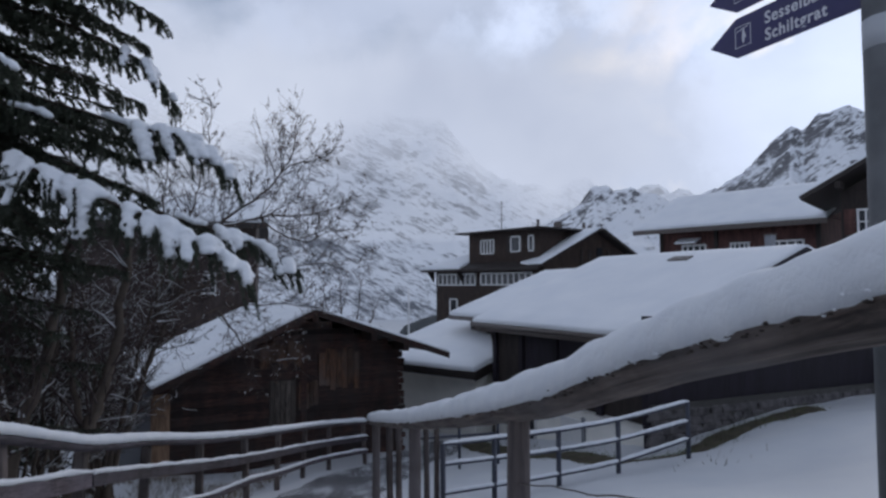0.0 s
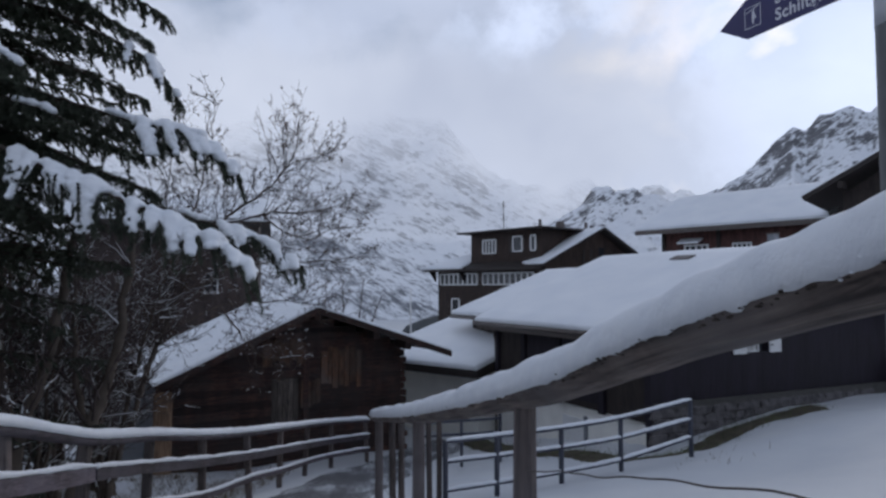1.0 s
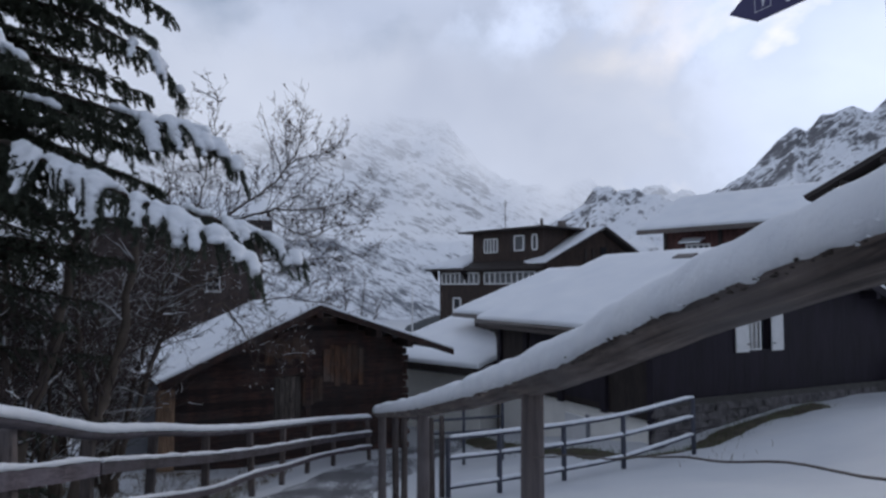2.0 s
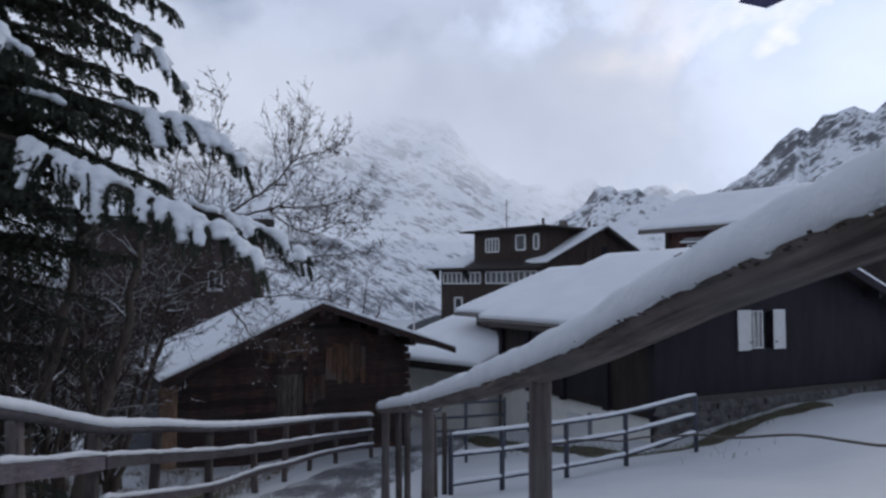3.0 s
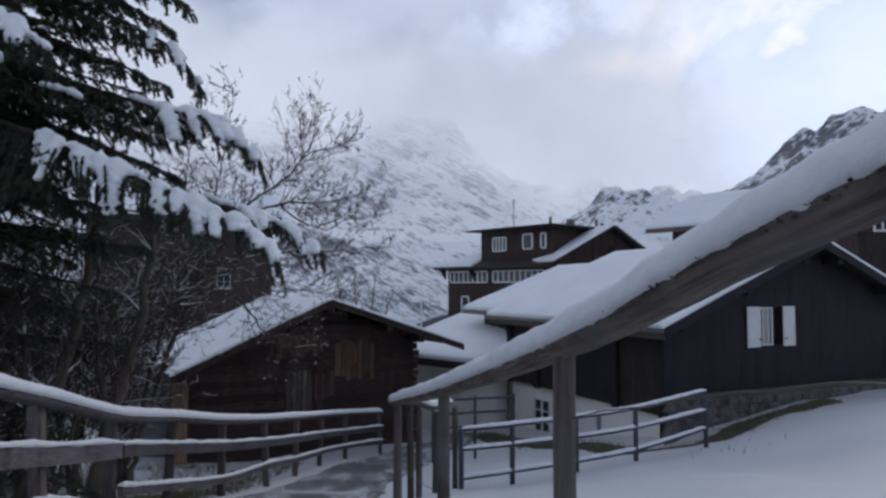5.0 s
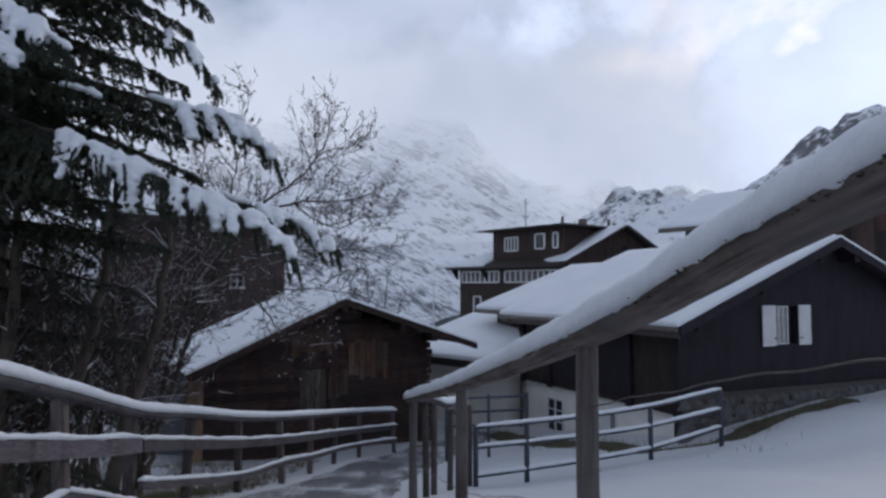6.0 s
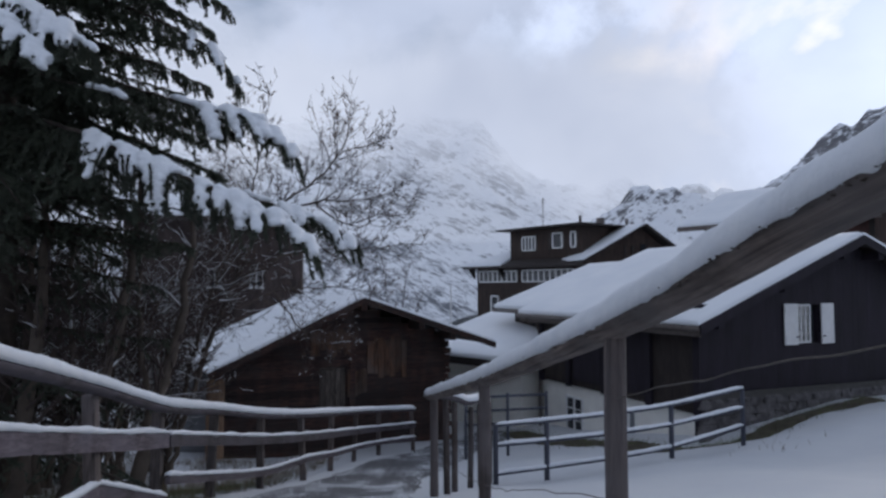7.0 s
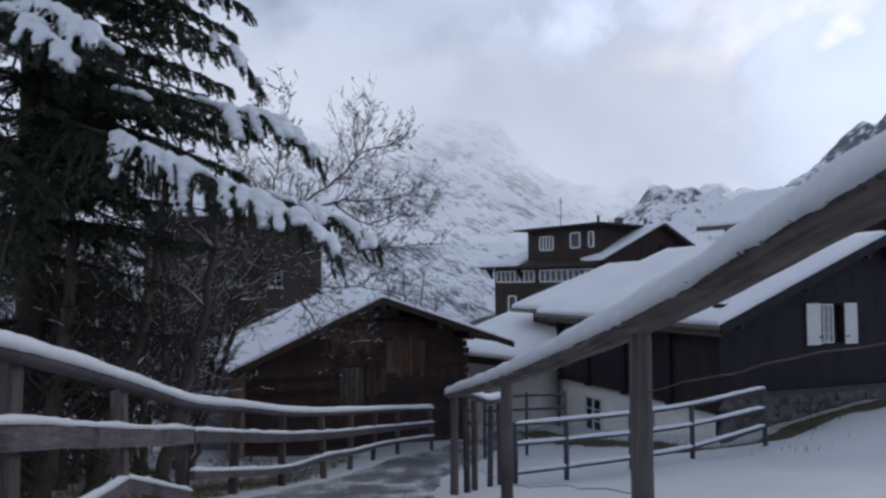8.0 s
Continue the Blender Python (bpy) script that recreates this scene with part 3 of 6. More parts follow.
def vertical_boards(parent, x0, x1, width, y0, y1, low, high, mat, holes=(), gap=0.002, name="board"):
    """Upright boards on the plane y0..y1 between the heights low(x) and high(x), left open at the holes."""
    k = max(1, round((x1 - x0) / width))
    w = (x1 - x0) / k
    for i in range(k):
        a, b = x0 + i * w + gap / 2, x0 + (i + 1) * w - gap / 2
        proud = y0 - 0.0012 * ((i * 7) % 3)
        runs = [(low(a), low(b), high(a), high(b))]
        for ha, hb, hc, hd in holes:
            if b > ha and a < hb:
                runs = [(low(a), low(b), hc, hc), (hd, hd, high(a), high(b))]
        for la, lb, ta, tb in runs:
            if min(ta - la, tb - lb) > 0.02:
                part(name, prism(bmesh.new(), [(a, proud, la), (b, proud, lb), (b, proud, tb), (a, proud, ta)], (0, y1 - proud, 0)), mat, parent)


def rubble(parent, x0, x1, low, high, y, size, seed, mat):
    """Uneven stones laid in rough courses on the plane y, each an object of its own."""
    rnd = random.Random(seed)
    z = min(low(x0), low(x1))
    while z < max(high(x0), high(x1)):
        h = size * rnd.uniform(0.55, 0.95)
        x = x0 + rnd.uniform(-0.2, 0)
        while x < x1:
            w = size * rnd.uniform(0.7, 1.7)
            cx, cz = x + w / 2, z + h / 2
            if low(cx) - 0.15 < cz < high(cx) - h * 0.3 and cx < x1:
                bm = box_bm(-0.5, 0.5, -0.5, 0.5, -0.5, 0.5, bev=0.16)
                for v in bm.verts:
                    v.co *= 1 + 0.6 * noise.noise(v.co * 1.7 + Vector((cx * 3, cz * 3, seed)))
                    v.co = Vector((cx + v.co.x * w * 1.08, y + v.co.y * size * 0.34, cz + v.co.z * h * 1.1))
                part("stone", bm, mat, parent)
            x += w + 0.02
        z += h + 0.012


def black_house():
    h = thing("chalet", frame_at(4.34, 14.7, 25.85), "black-stained timber chalet on a stone plinth with snow-covered roof", "house")
    L, W, D, ez, rz = 5.12, 10.24, 7.78, 0.50, 2.54
    k = (rz - ez) / L
    hole = (2.92, 4.54, 0.04, 0.99)
    sash = (3.36, 4.12, 0.06, 0.97)

    def top(x):
        return ez + k * (x if x < L else W - x) - 0.01

    bm = bmesh.new()
    wall_with_holes(bm, 0.5, W - 0.5, 0.50, 0.74, -3.6, 1.0, [sash])
    prism(bm, [(0.5, 0.5, 1.0), (W - 0.5, 0.5, 1.0), (W - 1.1, 0.5, top(W - 1.1)), (L, 0.5, top(L)), (1.1, 0.5, top(1.1))], (0, 0.24, 0))
    part("gable_wall", bm, BLACK_BOARD, h, "dark blue-black boarded wall")
    holes = [(hole[0] - 0.02, hole[1] + 0.02, hole[2], hole[3])]
    vertical_boards(h, 0.5, W - 0.5, 0.17, 0.46, 0.498, lambda x: -0.94, lambda x: top(x) - 0.02, BLACK_BOARD, [(sash[0], sash[1], sash[2], sash[3])])
    # long side: stained boards above, plaster below
    part("side_wall", box_bm(0.62, 0.86, 0.75, D - 0.4, -3.9, 0.5), PLASTER, h, "white plastered lower wall")
    part("upper_wall", box_bm(0.5, 0.618, 0.75, D - 0.4, -1.42, 0.55), BROWN_BOARD, h, "dark brown boarded upper wall")
    part("back_wall", box_bm(0.87, W - 0.5, D - 0.64, D - 0.4, -3.9, 0.5), PLASTER, h)
    part("far_wall", box_bm(W - 0.74, W - 0.5, 0.75, D - 0.65, -3.0, 0.5), BLACK_BOARD, h)
    for i, y in enumerate((0.46, 2.1, 3.9, 5.6, 7.1)):
        part("corner_post", box_bm(0.40, 0.498, y, y + 0.2, -1.45, 0.5), BLACK_BOARD, h)
    for y0, y1 in ((2.35, 3.85), (4.2, 5.5)):
        part("wall_panel", box_bm(0.46, 0.498, y0, y1, -1.25, 0.42), BLACK_BOARD, h, "dark recessed board panel")
    # openings of the plastered side
    side = bmesh.new()
    for y0, y1, z0, z1 in ((5.2, 6.05, -2.75, -1.75),):
        box(side, 0.56, 0.618, y0, y1, z0, z0 + 0.06)
        box(side, 0.56, 0.618, y0, y1, z1 - 0.06, z1)
        for a in (y0, (y0 + y1) / 2 - 0.03, y1 - 0.06):
            box(side, 0.562, 0.616, a, a + 0.06, z0 + 0.06, z1 - 0.06)
    w = part("window", side, WHITE_PAINT, h, "white-framed lattice window")
    part("pane", box_bm(0.595, 0.612, 5.25, 6.0, -2.7, -1.8), GLASS, w)
    for a in (-2.42, -2.1):
        part("glazing_bar", box_bm(0.575, 0.594, 5.26, 5.99, a - 0.015, a + 0.015), WHITE_PAINT, w)
    dr = part("door", box_bm(0.57, 0.618, 3.1, 4.0, -3.6, -1.75), WHITE_PAINT, h, "pale plain door")
    part("door_frame", box_bm(0.555, 0.615, 2.98, 3.08, -3.6, -1.66), GREY_PLASTER, dr)
    # roof
    for e0, e1, r1, r0, s in (((0, 0, ez), (0, D, ez), (L, D, rz), (L, 0, rz), 1), ((W, 0, ez), (W, D, ez), (L, D, rz), (L, 0, rz), 2)):
        roof_plane(h, e0, e1, r1, r0, 0.07, 0.13, s)
    for x0, x1 in ((0.0, L), (W, L)):
        bm = prism(bmesh.new(), [(x0, -0.045, ez - 0.13), (x1, -0.045, rz - 0.13), (x1, -0.045, rz + 0.09), (x0, -0.045, ez + 0.09)], (0, 0.042, 0))
        part("barge_board", bm, BLACK_BOARD, h)
        for i in range(3):
            f = (0.12, 0.5, 0.88)[i]
            x = x0 + (x1 - x0) * f
            z = ez + (rz - ez) * f
            part("purlin", box_bm(x - 0.08, x + 0.08, 0.0, 0.5, z - 0.26, z - 0.06), BLACK_BOARD, h)
    g = bmesh.new()
    tube(g, [(-0.06, -0.02, ez + 0.0), (-0.06, D + 0.02, ez + 0.0)], 0.06, 8)
    part("gutter", g, GUTTER, h, "weathered metal rain gutter", smooth=True)
    part("fascia", box_bm(0.02, 0.06, 0.02, D - 0.02, ez - 0.17, ez - 0.005), GUTTER, h)
    for y in (0.9, 2.4, 3.9, 5.4, 6.9):
        part("rafter", prism(bmesh.new(), [(0.03, y, ez - 0.10), (0.5, y, ez + 0.08), (0.5, y, ez + 0.19), (0.03, y, ez)], (0, 0.1, 0)), BLACK_BOARD, h)
    pipe = bmesh.new()
    tube(pipe, along([(-0.06, D - 0.5, ez - 0.02), (0.05, D - 0.5, ez - 0.2), (0.42, D - 0.5, ez - 0.5), (0.42, D - 0.5, -3.4)], 0.15), 0.045, 8)
    part("downpipe", pipe, GUTTER, h, smooth=True)
    # window with shutters
    w = window_unit(h, sash[0], sash[0] + 0.46, 0.06, 0.97, 0.50, 3, 4, 0.035, 0.05, glass=CLEAR)
    part("curtain", box_bm(sash[0] + 0.02, sash[0] + 0.44, 0.505, 0.512, 0.08, 0.96), PLASTER, w, "pale net curtain")
    part("open_sash", box_bm(sash[0] + 0.48, sash[1] - 0.02, 0.60, 0.63, 0.07, 0.96), GLASS, w)
    for a, b in ((2.92, 3.35), (4.13, 4.54)):
        bm = box_bm(a, b, 0.395, 0.43, 0.03, 0.99, bev=0.006)
        s = part("shutter", bm, WHITE_PAINT, h, "white-painted wooden shutter")
        for z in (0.16, 0.8):
            part("batten", box_bm(a + 0.03, b - 0.03, 0.38, 0.394, z, z + 0.07), WHITE_PAINT, s)
        part("hinge", box_bm((a if a > 4 else b - 0.1), (a + 0.1 if a > 4 else b), 0.374, 0.379, 0.2, 0.23), DARK_TRIM, s)
    # stone plinth, the rubble proud of the mortar
    part("plinth", box_bm(0.46, W - 0.4, 0.38, 0.458, -3.6, -0.98), MORTAR, h, "rubble stone plinth")
    part("plinth_cap", box_bm(0.44, W - 0.4, 0.36, 0.456, -0.977, -0.95), MORTAR, h)
    rubble(h, 0.5, W - 1.4, lambda x: -2.3 + 0.16 * x, lambda x: -1.0, 0.37, 0.26, 5, STONE)
    part("side_block", box_bm(W - 1.5, W + 0.8, -0.3, 0.35, -2.6, -0.28), GREY_PLASTER, h, "grey plastered block")
    # roof fittings
    part("skylight", prism(bmesh.new(), [(4.2, 3.0, 2.33), (4.45, 3.0, 2.43), (4.45, 3.75, 2.43), (4.2, 3.75, 2.33)], (0, 0, 0.10)), GUTTER, h, "closed metal roof hatch")
    ch = part("chimney", box_bm(5.5, 5.7, 1.3, 1.5, 2.2, 3.02), GREY_PLASTER, h, "square grey chimney")
    part("chimney_cap", box_bm(5.48, 5.72, 1.28, 1.52, 3.023, 3.06), GUTTER, ch)


def rear_wing():
    h = thing("chalet", frame_at(0.26, 26.0, 25.85), "low timber chalet behind with a snow-covered roof", "house")
    L, ez, rz, D = 4.4, 0.52, 2.16, 0.0
    part("wall", box_bm(0.6, 2 * L - 0.6, -4.4, D - 0.5, -3.6, 0.45), BROWN_BOARD, h)
    part("gable", prism(bmesh.new(), [(0.7, D - 0.49, 0.453), (2 * L - 0.7, D - 0.49, 0.453), (L, D - 0.49, rz - 0.1)], (0, -0.2, 0)), BROWN_BOARD, h)
    roof_plane(h, (0, -4.2, ez), (0, D, ez), (L, D, rz), (L, -4.2, rz), 0.08, 0.14, 11)
    roof_plane(h, (2 * L, -4.2, ez), (2 * L, D, ez), (L, D, rz), (L, -4.2, rz), 0.08, 0.14, 12)
    g = bmesh.new()
    tube(g, [(-0.06, -4.2, ez), (-0.06, D, ez)], 0.06, 8)
    part("gutter", g, GUTTER, h, smooth=True)


def white_house():
    o = Vector((0.95, 21.2, 0))
    h = thing("cottage", frame_at(0.95, 21.2, 136.3), "white plastered cottage with a snow-covered roof", "house")
    # local x runs along the eave away to the barn, y towards the camera's far right is negative
    W, ez, rz = 5.5, -1.05, 0.22
    part("wall", box_bm(0.35, W, -5.0, -0.45, -4.0, ez - 0.02), PLASTER, h, "white plastered wall")
    roof_plane(h, (0, 0.0, ez), (W, 0.0, ez), (W, -5.0, rz), (0, -5.0, rz), 0.12, 0.16, 21)
    part("fascia", box_bm(0.0, W, 0.003, 0.04, ez - 0.12, ez + 0.06), DARK_TRIM, h)
    part("barge_board", prism(bmesh.new(), [(-0.045, 0.02, ez - 0.16), (-0.045, -5.0, rz - 0.16), (-0.045, -5.0, rz + 0.1), (-0.045, 0.02, ez + 0.1)], (0.04, 0, 0)), DARK_TRIM, h)
    for i in range(4):
        x = 0.6 + i * 1.2
        part("rafter", box_bm(x, x + 0.1, -0.45, 0.0, ez - 0.1, ez - 0.002), DARK_TRIM, h)


def barn():
    h = thing("barn", frame_at(-3.24, 17.5, 29.9), "old sun-darkened log barn with a thin snow cover on its roof", "barn")
    Ll, zl, Lr, zr, rz, D = 3.81, -0.66, 3.91, -0.22, 1.06, 6.2
    kl, kr = (rz - zl) / Ll, (rz - zr) / Lr
    wl, wr, fy = -3.46, 2.69, 0.75

    def top(x):
        return rz + (kl * x if x < 0 else -kr * x) - 0.05

    # squared logs of the front, ends crossing at the corners
    z, i, rnd = -3.1, 0, random.Random(4)
    while z < rz - 0.15:
        hh = 0.185 + rnd.uniform(-0.02, 0.02)
        a, b = wl - 0.02, wr + 0.02
        zt = z + hh - 0.002
        if zt > top(a):
            a = max(a, (zt - rz + 0.05) / kl)
        if zt > top(b):
            b = min(b, (rz - 0.05 - zt) / kr)
        if b - a > 0.3:
            gaps = [(-0.95, -0.25)] if -2.0 < z < -0.75 else []
            runs, p = [], a
            for ga, gb in gaps:
                runs.append((p, ga))
                p = gb
            runs.append((p, b))
            for ra, rb in runs:
                bm = box_bm(ra, rb, fy - rnd.uniform(0.0, 0.007), fy + 0.16, z, zt, bev=0.006)
                part("log", bm, LOG_WOOD, h)
            for x in (a, b):
                if x in (wl - 0.02, wr + 0.02):
                    s = -1 if x < 0 else 1
                    e = rnd.uniform(0.12, 0.24)
                    part("log_end", box_bm(min(x, x + s * e), max(x, x + s * e), fy + 0.01, fy + 0.14, z + 0.012, zt - 0.012, bev=0.02), LOG_WOOD, h)
        z += hh
        i += 1
    for x in (wl, wr - 0.16):
        part("side_wall", box_bm(x, x + 0.16, fy + 0.165, D - 0.4, -3.2, min(top(x), top(x + 0.16)) - 0.02), LOG_WOOD, h)
    part("back_wall", prism(bmesh.new(), [(wl, D - 0.39, -3.2), (wr, D - 0.39, -3.2), (wr, D - 0.39, top(wr) - 0.03), (0, D - 0.39, top(0) - 0.03), (wl, D - 0.39, top(wl) - 0.03)], (0, 0.15, 0)), LOG_WOOD, h)
    # door of upright boards and boarded patches
    d = part("door", box_bm(-0.95, -0.25, fy + 0.03, fy + 0.06, -2.0, -0.72), GREY_BOARD, h, "closed door of upright weathered boards")
    for k in range(5):
        a = -0.94 + k * 0.138
        part("board", box_bm(a, a + 0.128, fy - 0.012 - 0.006 * (k % 2), fy + 0.028, -1.98, -0.74 - 0.03 * (k % 3), bev=0.006), GREY_BOARD, d)
    part("handle", box_bm(-0.55, -0.51, fy - 0.05, fy - 0.014, -1.38, -1.26), DARK_TRIM, d)
    for x0, x1, z0, z1, s in ((0.35, 1.45, -1.0, 0.02, 2), (-0.2, 0.3, -1.5, -0.75, 3), (-1.2, -0.2, -0.3, 0.25, 4)):
        rnd = random.Random(s)
        x = x0
        while x < x1:
            w = rnd.uniform(0.11, 0.2)
            part("patch_board", box_bm(x, x + w - 0.012, fy - 0.052, fy - 0.022, z0 + rnd.uniform(-0.12, 0.1), z1 + rnd.uniform(-0.1, 0.08), bev=0.005), BOARD_WOOD, h)
            x += w
    for z0 in (0.3,):
        part("tie_beam", box_bm(-2.3 if z0 < 0 else -0.9, 1.9 if z0 < 0 else 1.1, fy - 0.07, fy - 0.021, z0, z0 + 0.13, bev=0.01), LOG_WOOD, h)
    part("king_post", box_bm(-0.14, 0.02, fy - 0.06, fy - 0.022, -1.9, 0.62, bev=0.01), LOG_WOOD, h, "dark upright timber")
    part("corner_board", box_bm(wl - 0.30, wl + 0.12, fy - 0.09, fy - 0.03, -3.2, -0.83, bev=0.01), PALE_BOARD, h, "pale split timber post")
    # roof
    for e0, e1, r1, r0, s in (((-Ll, 0, zl), (-Ll, D, zl), (0, D, rz), (0, 0, rz), 31), ((Lr, 0, zr), (Lr, D, zr), (0, D, rz), (0, 0, rz), 32)):
        roof_plane(h, e0, e1, r1, r0, 0.06, 0.075, s, snow_mat=SNOW_BARN, n=26, m=18)
    for x1, z1 in ((-Ll, zl), (Lr, zr)):
        part("barge_board", prism(bmesh.new(), [(x1, -0.035, z1 - 0.1), (0, -0.035, rz - 0.1), (0, -0.035, rz + 0.06), (x1, -0.035, z1 + 0.06)], (0, 0.032, 0)), LOG_WOOD, h)
        for f in ((0.0, 0.42, 0.86) if x1 < 0 else (0.42, 0.66)):
            x, z = x1 * f, rz + (z1 - rz) * f
            part("purlin", box_bm(x - 0.09, x + 0.09, 0.0, fy, z - 0.27, z - 0.045, bev=0.02), LOG_WOOD, h)
    part("plinth", box_bm(wl, wr, fy + 0.02, fy + 0.3, -4.0, -3.1), STONE, h)


def strip_windows(parent, y0, y1, z0, z1, k, x):
    """A row of small panes along local y on the face that looks along -x, one window of k lights."""
    bm = bmesh.new()
    box(bm, x - 0.08, x, y0, y1, z0, z0 + 0.1)
    box(bm, x - 0.08, x, y0, y1, z1 - 0.1, z1)
    s = (y1 - y0) / k
    for i in range(k + 1):
        c = y0 + i * s
        box(bm, x - 0.085, x - 0.001, c - 0.06, c + 0.06, z0 + 0.1, z1 - 0.1)
    w = part("window", bm, WHITE_PAINT, parent, "row of white-framed panes")
    part("pane", box_bm(x - 0.03, x - 0.015, y0 + 0.05, y1 - 0.05, z0 + 0.05, z1 - 0.05), GLASS, w)
    return w


def hotel():
    h = thing("hotel", frame_at(6.4, 45.5, 40.5), "large dark-shingled hotel with white windows and snowy roofs", "hotel")
    part("lower_wall", box_bm(0, 9, 0, 10.66, -5, 2.85), HOTEL_BOARD, h, "dark brown shingled wall")
    part("upper_wall", box_bm(0.02, 5.1, 0.02, 6.9, 2.853, 5.45), HOTEL_BOARD, h, "dark brown shingled wall")
    # flat upper roof with wide eaves
    bm = bmesh.new()
    prism(bm, [(-0.75, -0.75, 5.46), (5.6, -0.75, 5.46), (5.6, 7.7, 5.46), (-0.75, 7.7, 5.46)], (0, 0, 0.1))
    r = part("upper_roof", bm, DARK_TRIM, h)
    part("hipped_top", prism(bmesh.new(), [(-0.7, -0.7, 5.563), (-0.7, 7.65, 5.563), (2.3, 4.6, 5.9), (2.3, 2.4, 5.9)], (0.02, 0, 0.02)), DARK_TRIM, r)
    bm = bmesh.new()
    q = [bm.verts.new(p) for p in ((-0.72, -0.72, 5.565), (5.55, -0.72, 5.565), (5.55, 7.65, 5.565), (-0.72, 7.65, 5.565), (2.4, 2.6, 5.95), (2.4, 4.4, 5.95))]
    for f in ((0, 1, 4), (1, 2, 5, 4), (2, 3, 5), (3, 0, 4, 5)):
        bm.faces.new([q[i] for i in f])
    part("snow_cover", bm, SNOW_ROOF, r)
    # lower roof skirt and the snowed roof of the end bay
    sk = part("skirt_roof", prism(bmesh.new(), [(-0.85, -0.6, 2.86), (0.015, -0.6, 3.28), (0.015, 7.0, 3.28), (-0.85, 7.0, 2.86)], (0, 0, 0.07)), DARK_TRIM, h)
    part("eave_board", box_bm(-0.86, -0.8, -0.6, 11.4, 2.74, 2.855), DARK_TRIM, sk)
    roof_plane(h, (-0.9, 11.6, 2.86), (-0.9, 6.95, 2.86), (1.7, 6.95, 4.0), (1.7, 8.7, 4.0), 0.06, 0.15, 41)
    roof_plane(h, (8.0, 11.6, 2.86), (-0.88, 11.6, 2.86), (1.72, 8.7, 4.0), (6.0, 8.7, 4.0), 0.06, 0.15, 42)
    for y in (7.6, 10.9):
        part("bracket", prism(bmesh.new(), [(-0.7, y, 2.8), (0.0, y, 2.8), (0.0, y, 2.0), (-0.06, y, 2.0)], (0, 0.1, 0)), DARK_TRIM, h)
    strip_windows(h, 0.7, 5.6, 1.72, 2.62, 9, -0.002)
    strip_windows(h, 6.2, 10.35, 1.72, 2.62, 8, -0.002)
    strip_windows(h, 3.4, 6.2, -0.15, 0.7, 5, -0.002)
    strip_windows(h, 8.2, 9.0, -0.55, 0.75, 1, -0.002)
    for y0, y1, z0, z1, k in ((4.3, 5.6, 3.95, 5.0, 2), (1.75, 2.6, 4.0, 5.1, 1), (0.55, 0.95, 4.0, 5.1, 1)):
        w = strip_windows(h, y0, y1, z0, z1, k * 2 if k > 1 else 1, 0.018)
        if k == 1 and y1 > 1.2:
            part("shutter", box_bm(-0.03, 0.017, y1 + 0.02, y1 + 0.42, z0, z1), DARK_TRIM, w)
    # chimneys, vents and an aerial
    for x, y, zt, w in ((1.2, 1.2, 6.25, 0.07), (2.6, 0.6, 6.12, 0.2), (5.2, 0.4, 6.2, 0.08), (5.8, 0.4, 6.0, 0.08)):
        part("vent_pipe", box_bm(x - w, x + w, y - w, y + w, 5.6, zt), GUTTER, h)
    bm = bmesh.new()
    tube(bm, [(1.5, 5.0, 5.6), (1.5, 5.0, 7.9)], 0.03, 6)
    for z, k in ((7.7, 0.35), (7.5, 0.3), (6.6, 0.5), (6.45, 0.45)):
        tube(bm, [(1.5 - k * 0.3, 5.0 - k, z), (1.5 + k * 0.3, 5.0 + k, z)], 0.018, 5)
    part("aerial", bm, GUTTER, h, "thin roof aerial")


def gable_wing():
    h = thing("hotel_wing", frame_at(6.3, 44.0, 22.0), "dark timber gable wing with a snow band on its roof edge", "hotel")
    W, ax, rz, ez, er = 7.9, 4.66, 5.4, 2.95, 3.35
    part("gable_wall", prism(bmesh.new(), [(0.5, 0.6, -4), (W - 0.4, 0.6, -4), (W - 0.4, 0.6, er), (ax, 0.6, rz - 0.1), (0.5, 0.6, ez + 0.15)], (0, 0.3, 0)), HOTEL_BOARD, h)
    part("side_wall", box_bm(0.5, 0.8, 0.905, 9, -4, ez), HOTEL_BOARD, h)
    roof_plane(h, (0, 0, ez), (0, 9, ez), (ax, 9, rz), (ax, 0, rz), 0.14, 0.14, 51)
    roof_plane(h, (W, 0, er), (W, 9, er), (ax, 9, rz), (ax, 0, rz), 0.16, 0.10, 52)
    for x in (3.3, 3.9, 5.4):
        part("stud", box_bm(x, x + 0.14, 0.5, 0.598, 2.6, 4.1), DARK_TRIM, h)
    part("window", box_bm(4.6, 5.0, 0.54, 0.598, 3.5, 4.2), GLASS, h, "dark gable window")


